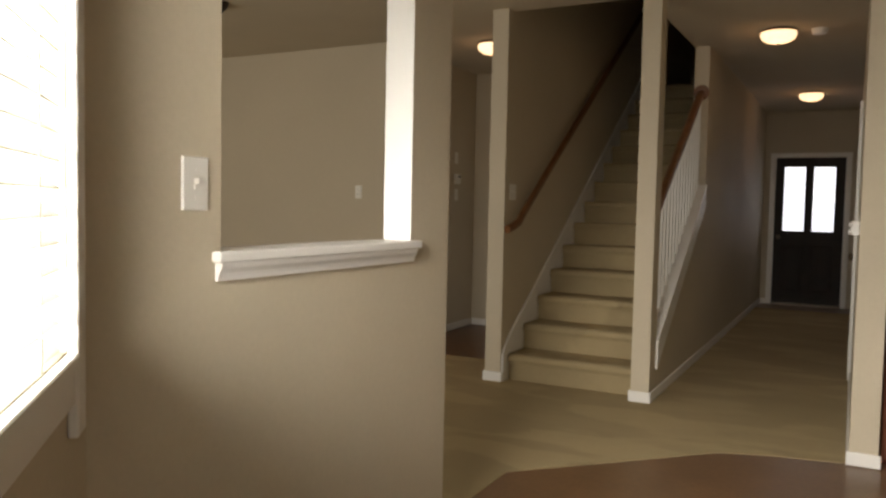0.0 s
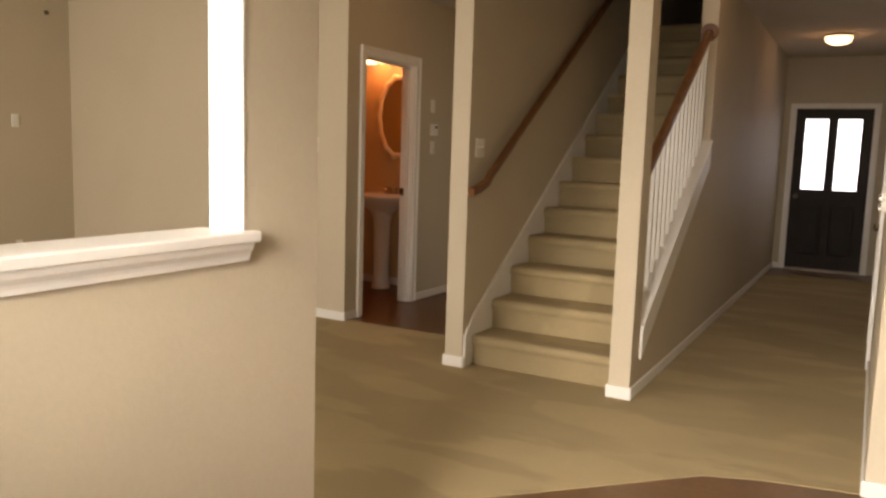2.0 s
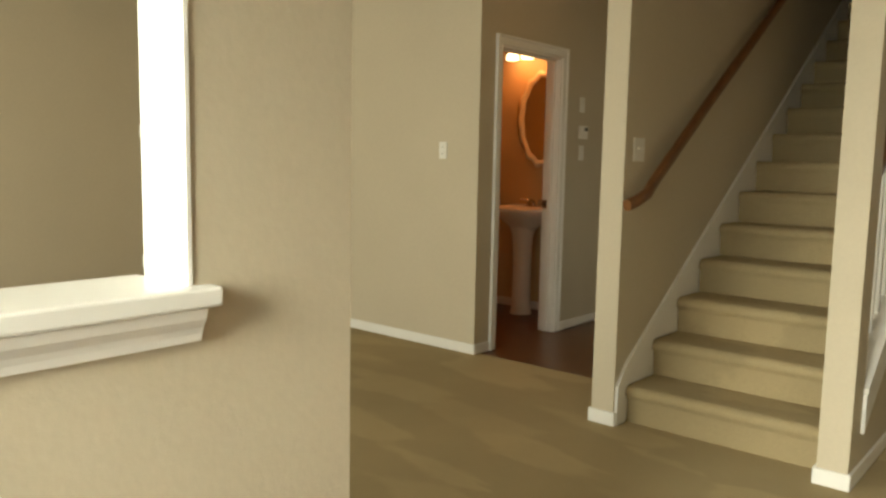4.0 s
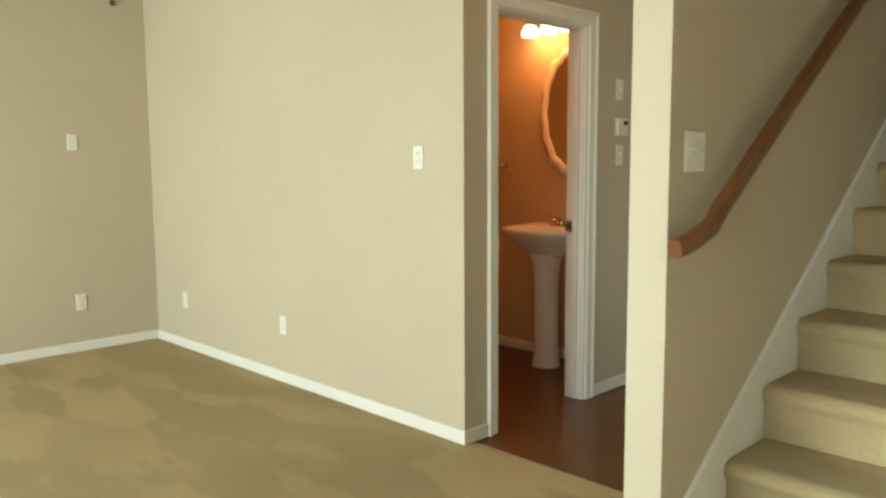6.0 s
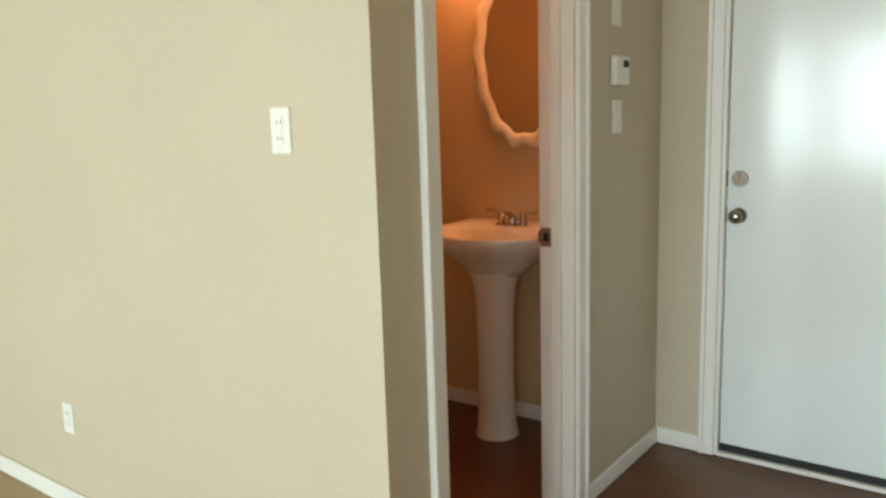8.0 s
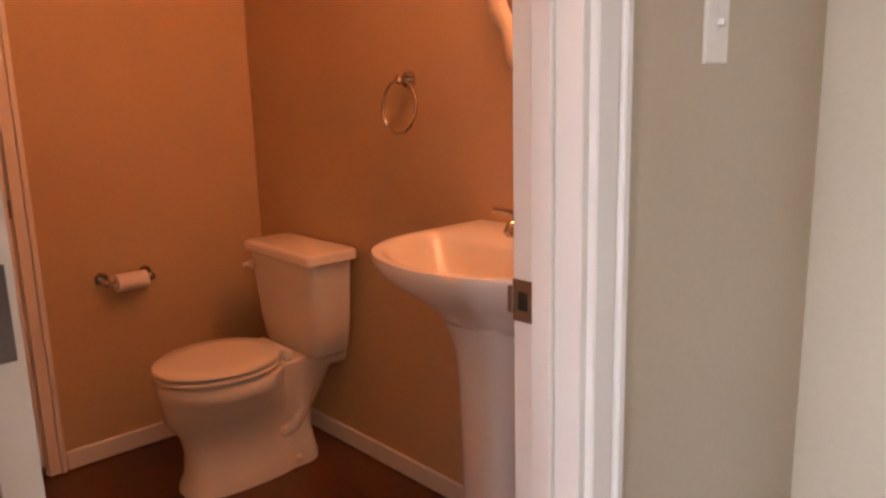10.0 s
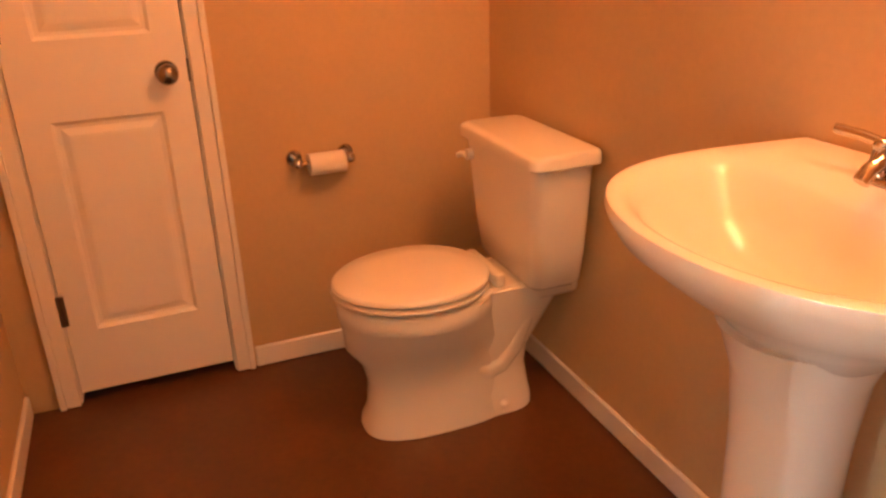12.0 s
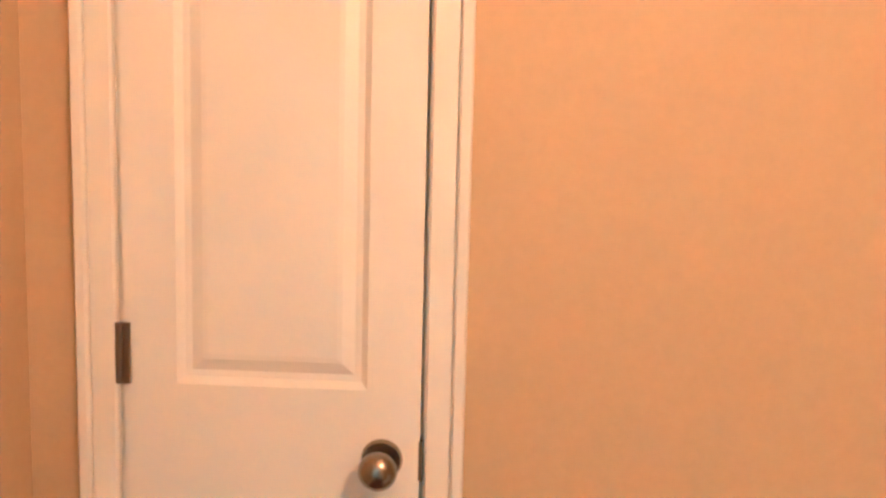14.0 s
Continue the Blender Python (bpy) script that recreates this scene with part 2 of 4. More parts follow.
# floors
bm = bmesh.new()
box(bm, -4.9, 5.2, -6.6, 6.8, -0.12, -0.02)
structure("subfloor", bm, VINYL_K, "plain floor slab under carpet and vinyl", "floor")
bm = bmesh.new()
prism(bm, [(L0_X - 0.1, BACK_Y - 0.1), (0.79, BACK_Y - 0.1), (0.79, -1.72), (1.62, -0.87), (1.85, -0.78), (HALL_R + 0.01, -0.70), (HALL_R + 0.01, 5.95), (0.0, 5.95), (0.0, V_Y), (P_X - 0.01, V_Y), (P_X - 0.01, L1_Y + 0.01), (L0_X - 0.1, L1_Y + 0.01)], "z", -0.02, 0.0)
structure("floor_carpet", bm, CARPET, "tan cut pile carpet with vacuum strokes", "carpet")
bm = bmesh.new()
prism(bm, [(0.79, -6.6), (5.2, -6.6), (5.2, 6.8), (HALL_R + 0.01, 6.8), (HALL_R + 0.01, -0.70), (1.85, -0.78), (1.62, -0.87), (0.79, -1.72)], "z", -0.02, -0.003)
structure("floor_kitchen", bm, VINYL_K, "brown sheet vinyl kitchen floor", "floor")
bm = bmesh.new()
prism(bm, [(-4.1, V_Y), (0.0, V_Y), (0.0, 2.5), (-4.1, 2.5)], "z", -0.02, -0.003)
structure("floor_powder_room", bm, VINYL_P, "red-brown sheet vinyl in powder room and passage", "floor")
boxes("floor_entry", VINYL_K, "brown vinyl at the front door", "floor", (0.9, HALL_R + 0.01, 5.95, 6.8, -0.02, -0.003))

# ceilings
boxes("ceiling", CEIL, "beige textured ceiling of the main rooms", "ceiling",
      (-4.9, 5.2, -6.6, 0.10, CEIL_Z, CEIL_Z + 0.12), (-4.9, -0.125, 0.10, 6.8, CEIL_Z, CEIL_Z + 0.12), (0.93, 5.2, 0.10, 6.8, CEIL_Z, CEIL_Z + 0.12))
boxes("ceiling_stairwell", CEIL, "ceiling high above the stairs", "ceiling", (-0.3, 1.2, -0.1, 6.8, 5.2, 5.3))

# walls
boxes("wall_living_end", PAINT, "beige painted end wall of the living room", "wall", (L0_X - 0.12, P_X, L1_Y, C_Y - 0.02, 0, CEIL_Z))
boxes("wall_powder_side", PAINT_WARM, "tan painted side wall of the powder room", "wall", (A_X - 0.5, P_IN, C_Y - 0.018, C_Y, 0, CEIL_Z))
boxes("wall_living_side", PAINT, "beige painted side wall of the living room", "wall", (L0_X - 0.12, L0_X, BACK_Y, L1_Y, 0, CEIL_Z))
boxes("wall_living_back", PAINT, "beige living room wall with two windows", "wall",
      (L0_X - 0.12, -4.02, BACK_Y - 0.12, BACK_Y, 0, CEIL_Z), (-2.38, -2.02, BACK_Y - 0.12, BACK_Y, 0, CEIL_Z), (-0.38, H_X, BACK_Y - 0.12, BACK_Y, 0, CEIL_Z),
      (-4.02, -2.38, BACK_Y - 0.12, BACK_Y, 0, 0.65), (-2.02, -0.38, BACK_Y - 0.12, BACK_Y, 0, 0.65),
      (-4.02, -2.38, BACK_Y - 0.12, BACK_Y, 2.25, CEIL_Z), (-2.02, -0.38, BACK_Y - 0.12, BACK_Y, 2.25, CEIL_Z))
boxes("wall_pass_through", PAINT, "beige partition wall with a ledged opening", "wall",
      (H_BACK, H_X, BACK_Y, OP_L, 0, CEIL_Z), (H_BACK, H_X, OP_L, OP_R, 0, 1.109), (H_BACK, H_X, OP_R, H_END, 0, CEIL_Z), (H_BACK, H_X, OP_L, OP_R, 2.43, CEIL_Z))
boxes("wall_powder_door", PAINT, "beige wall with the powder room doorway", "wall",
      (P_IN + 0.014, P_X, C_Y - 0.02, D0 - 0.02, 0, CEIL_Z), (P_IN + 0.014, P_X, D1 + 0.02, G_Y + 0.12, 0, CEIL_Z), (P_IN + 0.014, P_X, D0 - 0.02, D1 + 0.02, D_H + 0.02, CEIL_Z))
boxes("wall_powder_entry", PAINT_WARM, "tan powder room side of the doorway wall", "wall",
      (P_IN, P_IN + 0.012, C_Y, D0 - 0.02, 0, CEIL_Z), (P_IN, P_IN + 0.012, D1 + 0.02, B_Y, 0, CEIL_Z), (P_IN, P_IN + 0.012, D0 - 0.02, D1 + 0.02, D_H + 0.02, CEIL_Z))
GD0, GD1 = -1.125, -0.235
boxes("wall_garage_door", PAINT, "beige wall with the white garage door", "wall",
      (P_X, GD0 - 0.02, G_Y, G_Y + 0.12, 0, CEIL_Z), (GD1 + 0.02, ST_W, G_Y, G_Y + 0.12, 0, CEIL_Z), (GD0 - 0.02, GD1 + 0.02, G_Y, G_Y + 0.12, D_H + 0.02, CEIL_Z))
boxes("wall_sink", PAINT_WARM, "tan powder room wall behind sink and toilet", "wall", (A_X - 0.12, P_IN, B_Y, B_Y + 0.12, 0, CEIL_Z))
CD0, CD1 = 0.945, 1.391
boxes("wall_closet", PAINT_WARM, "tan powder room wall with the closet door", "wall",
      (A_X - 0.12, A_X, C_Y, CD0 - 0.01, 0, CEIL_Z), (A_X - 0.12, A_X, CD1 + 0.01, B_Y, 0, CEIL_Z), (A_X - 0.12, A_X, CD0 - 0.01, CD1 + 0.01, D_H + 0.01, CEIL_Z),
      (A_X - 0.5, A_X - 0.45, C_Y - 0.1, B_Y, 0, CEIL_Z))
boxes("wall_stair_left", PAINT, "tall beige wall along the stairs", "wall", (ST_W, ST_L, 0.0, 6.7, 0, 5.2))
bm = bmesh.new()
RISE, RUN, Y0 = 0.19, 0.28, 0.10
SL = 0.66
WALL_Y = 1.782
CAP0 = 0.285


def cap_z(y):
    return CAP0 + SL * y


prism(bm, [(0.125, 0), (WALL_Y, 0), (WALL_Y, cap_z(WALL_Y)), (0.125, cap_z(0.125))], "x", ST_R, KW)
box(bm, ST_R, KW, WALL_Y, 6.7, 0, 5.2)
structure("wall_stair_right", bm, PAINT, "beige stair wall, low and sloping at its foot", "wall")
boxes("stair_post", PAINT, "slim beige full-height post at the stair foot", "post", (ST_R, KW, -0.04, 0.125, 0, CEIL_Z))
boxes("wall_stairwell_upper", PAINT, "upper walls closing the stairwell", "wall",
      (ST_L, ST_R, 0.10, 0.2, CEIL_Z + 0.12, 5.2), (ST_R, KW, 0.10, WALL_Y, CEIL_Z + 0.12, 5.2), (ST_L, KW, 6.6, 6.7, 0, 5.2))
boxes("wall_hall_right", PAINT, "beige hallway wall with a blunt end", "wall", (HALL_R, HALL_E, HALL_Y, 1.55, 0, CEIL_Z), (HALL_R, HALL_E, 2.36, FD_Y + 0.12, 0, CEIL_Z), (HALL_R, HALL_E, 1.55, 2.36, 2.05, CEIL_Z))
FDX0, FDX1 = 1.21, 2.068
FD_H = 2.02
boxes("wall_front_door", PAINT, "beige wall round the front door", "wall",
      (KW, FDX0 - 0.02, FD_Y, FD_Y + 0.14, 0, CEIL_Z), (FDX1 + 0.02, HALL_R, FD_Y, FD_Y + 0.14, 0, CEIL_Z), (FDX0 - 0.02, FDX1 + 0.02, FD_Y, FD_Y + 0.14, FD_H, CEIL_Z))
boxes("wall_kitchen_right", PAINT, "beige kitchen wall", "wall", (5.0, 5.12, -6.4, 3.0, 0, CEIL_Z))
boxes("wall_kitchen_end", PAINT, "beige kitchen end wall", "wall", (HALL_E, 5.0, 2.9, 3.0, 0, CEIL_Z))
# The opening is invented to let the added kitchen fill lamp in.
boxes("wall_kitchen_back", PAINT, "unseen beige kitchen wall with an added window opening", "wall",
      (2.19, 2.6, -6.42, -6.3, 0, CEIL_Z), (4.6, 5.0, -6.42, -6.3, 0, CEIL_Z), (2.6, 4.6, -6.42, -6.3, 0, 0.4), (2.6, 4.6, -6.42, -6.3, 2.4, CEIL_Z))
boxes("wall_nook_return", PAINT, "short beige wall of the breakfast nook", "wall", (2.07, 2.19, -6.42, -5.43, 0, CEIL_Z))
NOOK = pose(H_X, -4.08, 0, 0, 0, -46.6)   # along x: from the partition back along the slanted window wall
bm = bmesh.new()
for b in ((-0.02, 0.17, -0.12, 0, 0, CEIL_Z), (1.35, 1.86, -0.12, 0, 0, CEIL_Z), (0.17, 1.35, -0.12, 0, 0, 0.99), (0.17, 1.35, -0.12, 0, 2.2, CEIL_Z)):
    box(bm, *b)
bmesh.ops.transform(bm, verts=bm.verts[:], matrix=NOOK)
structure("wall_nook_window", bm, PAINT, "slanted beige nook wall with a window", "wall")


# ---------------------------------------------------------------- trim
def baseboard(x0, x1, y0, y1):
    """A painted baseboard whose longer side runs along the wall; the top edge is eased."""
    bm = bmesh.new()
    box(bm, x0, x1, y0, y1, 0.0, 0.07, bevel=0.004, segs=1)
    return structure("baseboard", bm, TRIM, "white painted wooden baseboard", "baseboard")


T = 0.013
baseboard(L0_X, P_X + T, L1_Y - T, L1_Y)
baseboard(L0_X, L0_X + T, BACK_Y, L1_Y - T)
baseboard(P_X, P_X + T, L1_Y, D0 - 0.078)
baseboard(P_X, P_X + T, D1 + 0.078, G_Y)
baseboard(P_X + T, GD0 - 0.075, G_Y - T, G_Y)
baseboard(ST_W - T, ST_L + T, -T, 0.0)
baseboard(ST_W - T, ST_W, 0.0, G_Y)
baseboard(ST_L, ST_L + T, 0.0, Y0 - 0.005)
baseboard(ST_R - T, KW + T, -0.04 - T, -0.04)
baseboard(KW, KW + T, -0.04, FD_Y)
baseboard(ST_R - T, ST_R, -0.04, Y0 - 0.005)
baseboard(HALL_R - T, HALL_E + T, HALL_Y - T, HALL_Y)
baseboard(HALL_R - T, HALL_R, HALL_Y, 1.48)
baseboard(HALL_R - T, HALL_R, 2.43, FD_Y)
baseboard(KW + T, FDX0 - 0.075, FD_Y - T, FD_Y)
baseboard(P_IN - T, P_IN, D1 + 0.078, B_Y)
baseboard(A_X + T, P_IN - T, B_Y - T, B_Y)
baseboard(A_X, A_X + T, CD1 + 0.066, B_Y)
baseboard(A_X + T, P_IN, C_Y, C_Y + T)
baseboard(H_X, H_X + T, -4.06, H_END)
baseboard(H_BACK - T, H_X + T, H_END, H_END + T)


def casing(axis, face, out, a0, a1, top, w=0.06, d=0.016, label="white painted door casing"):
    """Moulded casing round an opening in a wall; axis is the way along the wall, out the side it stands proud to."""
    bm = bmesh.new()
    lo, hi = sorted((face, face + out * d))
    lo2, hi2 = sorted((face, face + out * (d + 0.008)))

    def piece(u0, u1, z0, z1, l, h):
        if axis == "y":
            box(bm, l, h, u0, u1, z0, z1, bevel=0.003, segs=1)
        else:
            box(bm, u0, u1, l, h, z0, z1, bevel=0.003, segs=1)
    piece(a0 - w + 0.018, a0, 0, top, lo, hi)
    piece(a0 - w, a0 - w + 0.018, 0, top + w, lo2, hi2)
    piece(a1, a1 + w - 0.018, 0, top, lo, hi)
    piece(a1 + w - 0.018, a1 + w, 0, top + w, lo2, hi2)
    piece(a0 - w + 0.018, a1 + w - 0.018, top, top + w - 0.018, lo, hi)
    piece(a0 - w + 0.018, a1 + w - 0.018, top + w - 0.018, top + w, lo2, hi2)
    return structure("door_casing", bm, TRIM, label, "door casing")


# powder room doorway: jamb liners, stops, casings
bm = bmesh.new()
box(bm, P_IN - 0.002, P_X + 0.002, D0 - 0.02, D0, 0, D_H + 0.02, bevel=0.002, segs=1)
box(bm, P_IN - 0.002, P_X + 0.002, D1, D1 + 0.02, 0, D_H + 0.02, bevel=0.002, segs=1)
box(bm, P_IN - 0.002, P_X + 0.002, D0, D1, D_H, D_H + 0.02)
for y0, y1 in ((D0, D0 + 0.011), (D1 - 0.011, D1)):
    box(bm, P_IN + 0.042, P_IN + 0.078, y0, y1, 0, D_H, bevel=0.002, segs=1)
box(bm, P_IN + 0.042, P_IN + 0.078, D0 + 0.011, D1 - 0.011, D_H - 0.011, D_H)
structure("door_jamb", bm, TRIM, "white painted jamb of the powder room doorway", "door jamb")
casing("y", P_X, 1, D0 - 0.014, D1 + 0.014, D_H + 0.014, w=0.068)
casing("y", P_IN, -1, D0 - 0.014, D1 + 0.014, D_H + 0.014, w=0.05)
casing("x", G_Y, -1, GD0 - 0.012, GD1 + 0.012, D_H + 0.012)
casing("y", A_X, 1, CD0 - 0.004, CD1 + 0.004, D_H + 0.01, w=0.057)
casing("x", FD_Y, -1, FDX0 - 0.01, FDX1 + 0.01, FD_H + 0.005)
casing("y", HALL_R, -1, 1.56, 2.35, 2.04)


# ---------------------------------------------------------------- doors
def knob(parent, m, mat=NICKEL):
    """A round door knob on its rose; local z points away from the door."""
    bm = bmesh.new()
    cyl(bm, (0, 0, 0), (0, 0, 0.008), 0.031, 0.028, 24)
    cyl(bm, (0, 0, 0.008), (0, 0, 0.032), 0.012, 0.012, 16)
    ball(bm, (0, 0, 0.047), 0.028, 1, 1, 0.78, 24, 14)
    bmesh.ops.transform(bm, verts=bm.verts[:], matrix=m)
    return part("knob", bm, mat, parent, "round brushed nickel knob", smooth=40)


def hinge(parent, x, y, z, axis):
    bm = bmesh.new()
    cyl(bm, (x, y, z - 0.045), (x, y, z + 0.045), 0.0065, None, 10)
    if axis == "y":
        box(bm, x - 0.004, x + 0.001, y - 0.014, y + 0.014, z - 0.045, z + 0.045)
    else:
        box(bm, x - 0.014, x + 0.014, y - 0.003, y + 0.003, z - 0.045, z + 0.045)
    return part("hinge", bm, BRONZE, parent, "dark metal butt hinge", smooth=40)


def panel_door(name, label, w, h, panels, t=0.035):
    """A moulded two-panel door slab in local x (width) and z, front face at y = -t/2, panels on both sides."""
    ob = thing(name, label, "door")
    bm = bmesh.new()
    xs = sorted({0, w, *[p[0] for p in panels], *[p[1] for p in panels]})
    zs = sorted({0, h, *[p[2] for p in panels], *[p[3] for p in panels]})
    for i in range(len(xs) - 1):
        for j in range(len(zs) - 1):
            cx, cz = (xs[i] + xs[i + 1]) / 2, (zs[j] + zs[j + 1]) / 2
            if not any(p[0] < cx < p[1] and p[2] < cz < p[3] for p in panels):
                box(bm, xs[i], xs[i + 1], -t / 2, t / 2, zs[j], zs[j + 1])
    bmesh.ops.remove_doubles(bm, verts=bm.verts[:], dist=0.0002)
    part("slab", bm, DOOR_WHITE, ob)
    for x0, x1, z0, z1 in panels:
        bm = bmesh.new()
        for s in (-1, 1):
            def ring(i, d):
                return [(x, s * d, z) for x, z in ((x0 + i, z0 + i), (x1 - i, z0 + i), (x1 - i, z1 - i), (x0 + i, z1 - i))]
            loft(bm, [ring(0, t / 2), ring(0.010, t / 2 - 0.009), ring(0.020, t / 2 - 0.010), ring(0.038, t / 2 - 0.003), ring(0.046, t / 2 - 0.002)], True, False)
        part("panel", bm, DOOR_WHITE, ob, "raised moulded panel")
    return ob


# closet door in the powder room
cw = CD1 - CD0 - 0.006
closet = panel_door("door_closet", "closed white two-panel closet door with a nickel knob", cw, 2.01, [(0.079, 0.361, 0.196, 0.798), (0.079, 0.361, 1.004, 1.885)])
closet.matrix_basis = pose(A_X - 0.012, CD0 + 0.003, 0.038, 0, 0, 90)
knob(closet, pose(cw - 0.056, -0.0175, 0.901, 90, 0, 0))
for z in (0.27, 1.049, 1.82):
    hinge(closet, -0.002, -0.024, z, "x")
bm = bmesh.new()
box(bm, cw - 0.002, cw + 0.004, -0.018, 0.01, 0.871, 0.931)
part("latch_plate", bm, BRONZE, closet, "dark metal latch plate")
bm = bmesh.new()
box(bm, A_X - 0.10, A_X - 0.002, CD0 - 0.01, CD0, 0, D_H)
box(bm, A_X - 0.10, A_X - 0.002, CD1, CD1 + 0.01, 0, D_H)
structure("closet_jamb", bm, TRIM, "white painted closet door jamb", "door jamb")

# powder room entry door, standing open into the room
ew = D1 - D0 - 0.008
entry = panel_door("door_powder_room", "white two-panel door standing open into the powder room", ew, 2.02, [(0.11, ew - 0.11, 0.2, 0.80), (0.11, ew - 0.11, 0.98, 1.86)])
entry.matrix_basis = pose(P_IN - 0.012, D0 + 0.05, 0.018, 0, 0, 175.0)
knob(entry, pose(ew - 0.06, -0.0175, 0.94, 90, 0, 0))
for z in (0.25, 1.085, 1.79):
    hinge(entry, -0.006, 0.020, z, "x")
# hinge leaves let into the hinge edge of the open door
for z in (0.25, 1.085, 1.79):
    bm = bmesh.new()
    box(bm, -0.0022, 0.001, -0.011, 0.0155, z - 0.045, z + 0.045, bevel=0.0008)
    lf = part("hinge_leaf", bm, HINGE_GREY, entry, "grey metal hinge leaf")
    for dy, dz in ((-0.004, -0.03), (0.009, -0.01), (0.009, 0.012), (-0.004, 0.03)):
        bm = bmesh.new()
        cyl(bm, (-0.0018, dy, z + dz), (-0.0031, dy, z + dz), 0.0036, 0.003, 10)
        part("screw", bm, HINGE_GREY, lf, smooth=40)

# strike plate on the jamb
st = thing("strike_plate", "brushed metal strike plate set in the door jamb", "strike plate", place=pose(P_IN + 0.022, D1 - 0.001, 0.98))
bm = bmesh.new()
box(bm, -0.024, 0.016, -0.0015, 0.0015, -0.032, 0.032, bevel=0.001, segs=1)
box(bm, -0.032, -0.022, -0.004, 0.0015, -0.02, 0.02, bevel=0.001, segs=1)
part("plate", bm, NICKEL, st)
bm = bmesh.new()
box(bm, -0.012, 0.006, -0.0022, -0.0008, -0.014, 0.014)
part("latch_hole", bm, BLACK, st, "dark latch hole")

# garage door
gd = thing("door_garage", "closed flush white garage entry door with deadbolt", "door")
bm = bmesh.new()
box(bm, GD0 + 0.004, GD1 - 0.004, G_Y + 0.022, G_Y + 0.064, 0.045, D_H - 0.004, bevel=0.002, segs=1)
GLOSS_DOOR = material("satin_white_steel", (0.78, 0.80, 0.80), 0.16, vary=0.02, scale=2, bump=0.10, bump_scale=14)
part("slab", bm, GLOSS_DOOR, gd)
knob(gd, pose(GD0 + 0.050, G_Y + 0.022, 0.985, 90, 0, 0))
bm = bmesh.new()
cyl(bm, (GD0 + 0.050, G_Y + 0.022, 1.127), (GD0 + 0.050, G_Y + 0.008, 1.127), 0.032, 0.029, 24)
cyl(bm, (GD0 + 0.050, G_Y + 0.008, 1.127), (GD0 + 0.050, G_Y - 0.004, 1.127), 0.02, 0.019, 20)
box(bm, GD0 + 0.045, GD0 + 0.055, G_Y - 0.016, G_Y - 0.003, 1.108, 1.146, bevel=0.002, segs=1)
part("deadbolt", bm, NICKEL, gd, "nickel deadbolt thumb turn", smooth=40)
bm = bmesh.new()
box(bm, GD0 + 0.004, GD1 - 0.004, G_Y + 0.012, G_Y + 0.06, 0.018, 0.046)
part("door_sweep", bm, BLACK, gd, "black rubber door sweep")
for z in (0.985, 1.127):
    bm = bmesh.new()
    box(bm, GD0 + 0.0, GD0 + 0.006, G_Y + 0.018, G_Y + 0.05, z - 0.03, z + 0.03)
    part("edge_plate", bm, BRONZE, gd, "dark latch edge plate")
bm = bmesh.new()
box(bm, GD0, GD1, G_Y - 0.012, G_Y + 0.12, 0.0, 0.018, bevel=0.004, segs=1)
structure("door_threshold", bm, TRIM, "pale metal threshold of the garage door", "threshold")
bm = bmesh.new()
box(bm, GD0 - 0.02, GD0, G_Y, G_Y + 0.12, 0, D_H + 0.02)
box(bm, GD1, GD1 + 0.02, G_Y, G_Y + 0.12, 0, D_H + 0.02)
box(bm, GD0, GD1, G_Y, G_Y + 0.12, D_H, D_H + 0.02)
structure("garage_door_jamb", bm, TRIM, "white painted garage door jamb", "door jamb")

# front door with two tall panes
fd = thing("door_front", "dark stained front door with two bright tall panes", "door")
bm = bmesh.new()
G = ((FDX0 + 0.10, FDX0 + 0.385), (FDX0 + 0.465, FDX0 + 0.75))
y0, y1 = FD_Y + 0.02, FD_Y + 0.065
box(bm, FDX0, FDX1, y0, y1, 0.02, 1.02)
box(bm, FDX0, FDX1, y0, y1, 1.895, FD_H)
for a, b in ((FDX0, G[0][0]), (G[0][1], G[1][0]), (G[1][1], FDX1)):
    box(bm, a, b, y0, y1, 1.02, 1.895)
part("slab", bm, DARK_DOOR, fd)
for a, b in G:
    bm = bmesh.new()
    box(bm, a, b, y0 + 0.018, y0 + 0.026, 1.02, 1.895)
    pane = part("pane", bm, GLASS, fd, "clear glass pane")
    pane.visible_shadow = False
    for c in (a, b):
        bm = bmesh.new()
        s = 0.012 if c == a else -0.012
        box(bm, min(c, c + s), max(c, c + s), y0 - 0.006, y0, 1.02, 1.895)
        part("glazing_bead", bm, DARK_DOOR, fd)
for a, b in ((FDX0 + 0.11, FDX0 + 0.38), (FDX0 + 0.47, FDX0 + 0.74)):
    bm = bmesh.new()
    loft(bm, [[(x, y, z) for x, z in ((a + i, 0.2 + i), (b - i, 0.2 + i), (b - i, 0.82 - i), (a + i, 0.82 - i))] for i, y in ((0, y0), (0.012, y0 - 0.007), (0.03, y0 - 0.007), (0.05, y0 - 0.003))])
    part("panel", bm, DARK_DOOR, fd, "raised lower panel")
knob(fd, pose(FDX0 + 0.06, y0, 0.93, 90, 0, 0), BRONZE)
bm = bmesh.new()
box(bm, FDX0 - 0.02, FDX0, FD_Y, FD_Y + 0.14, 0, FD_H)
box(bm, FDX1, FDX1 + 0.02, FD_Y, FD_Y + 0.14, 0, FD_H)
structure("front_door_jamb", bm, TRIM, "white front door jamb", "door jamb")
boxes("front_threshold", BRONZE, "dark metal threshold of the front door", "threshold", (FDX0, FDX1, FD_Y - 0.02, FD_Y + 0.14, 0, 0.02))
boxes("backdrop", OUTSIDE, "bright daylight outside the front door", "backdrop", (0.2, 3.2, 7.55, 7.57, -0.2, 3.2))

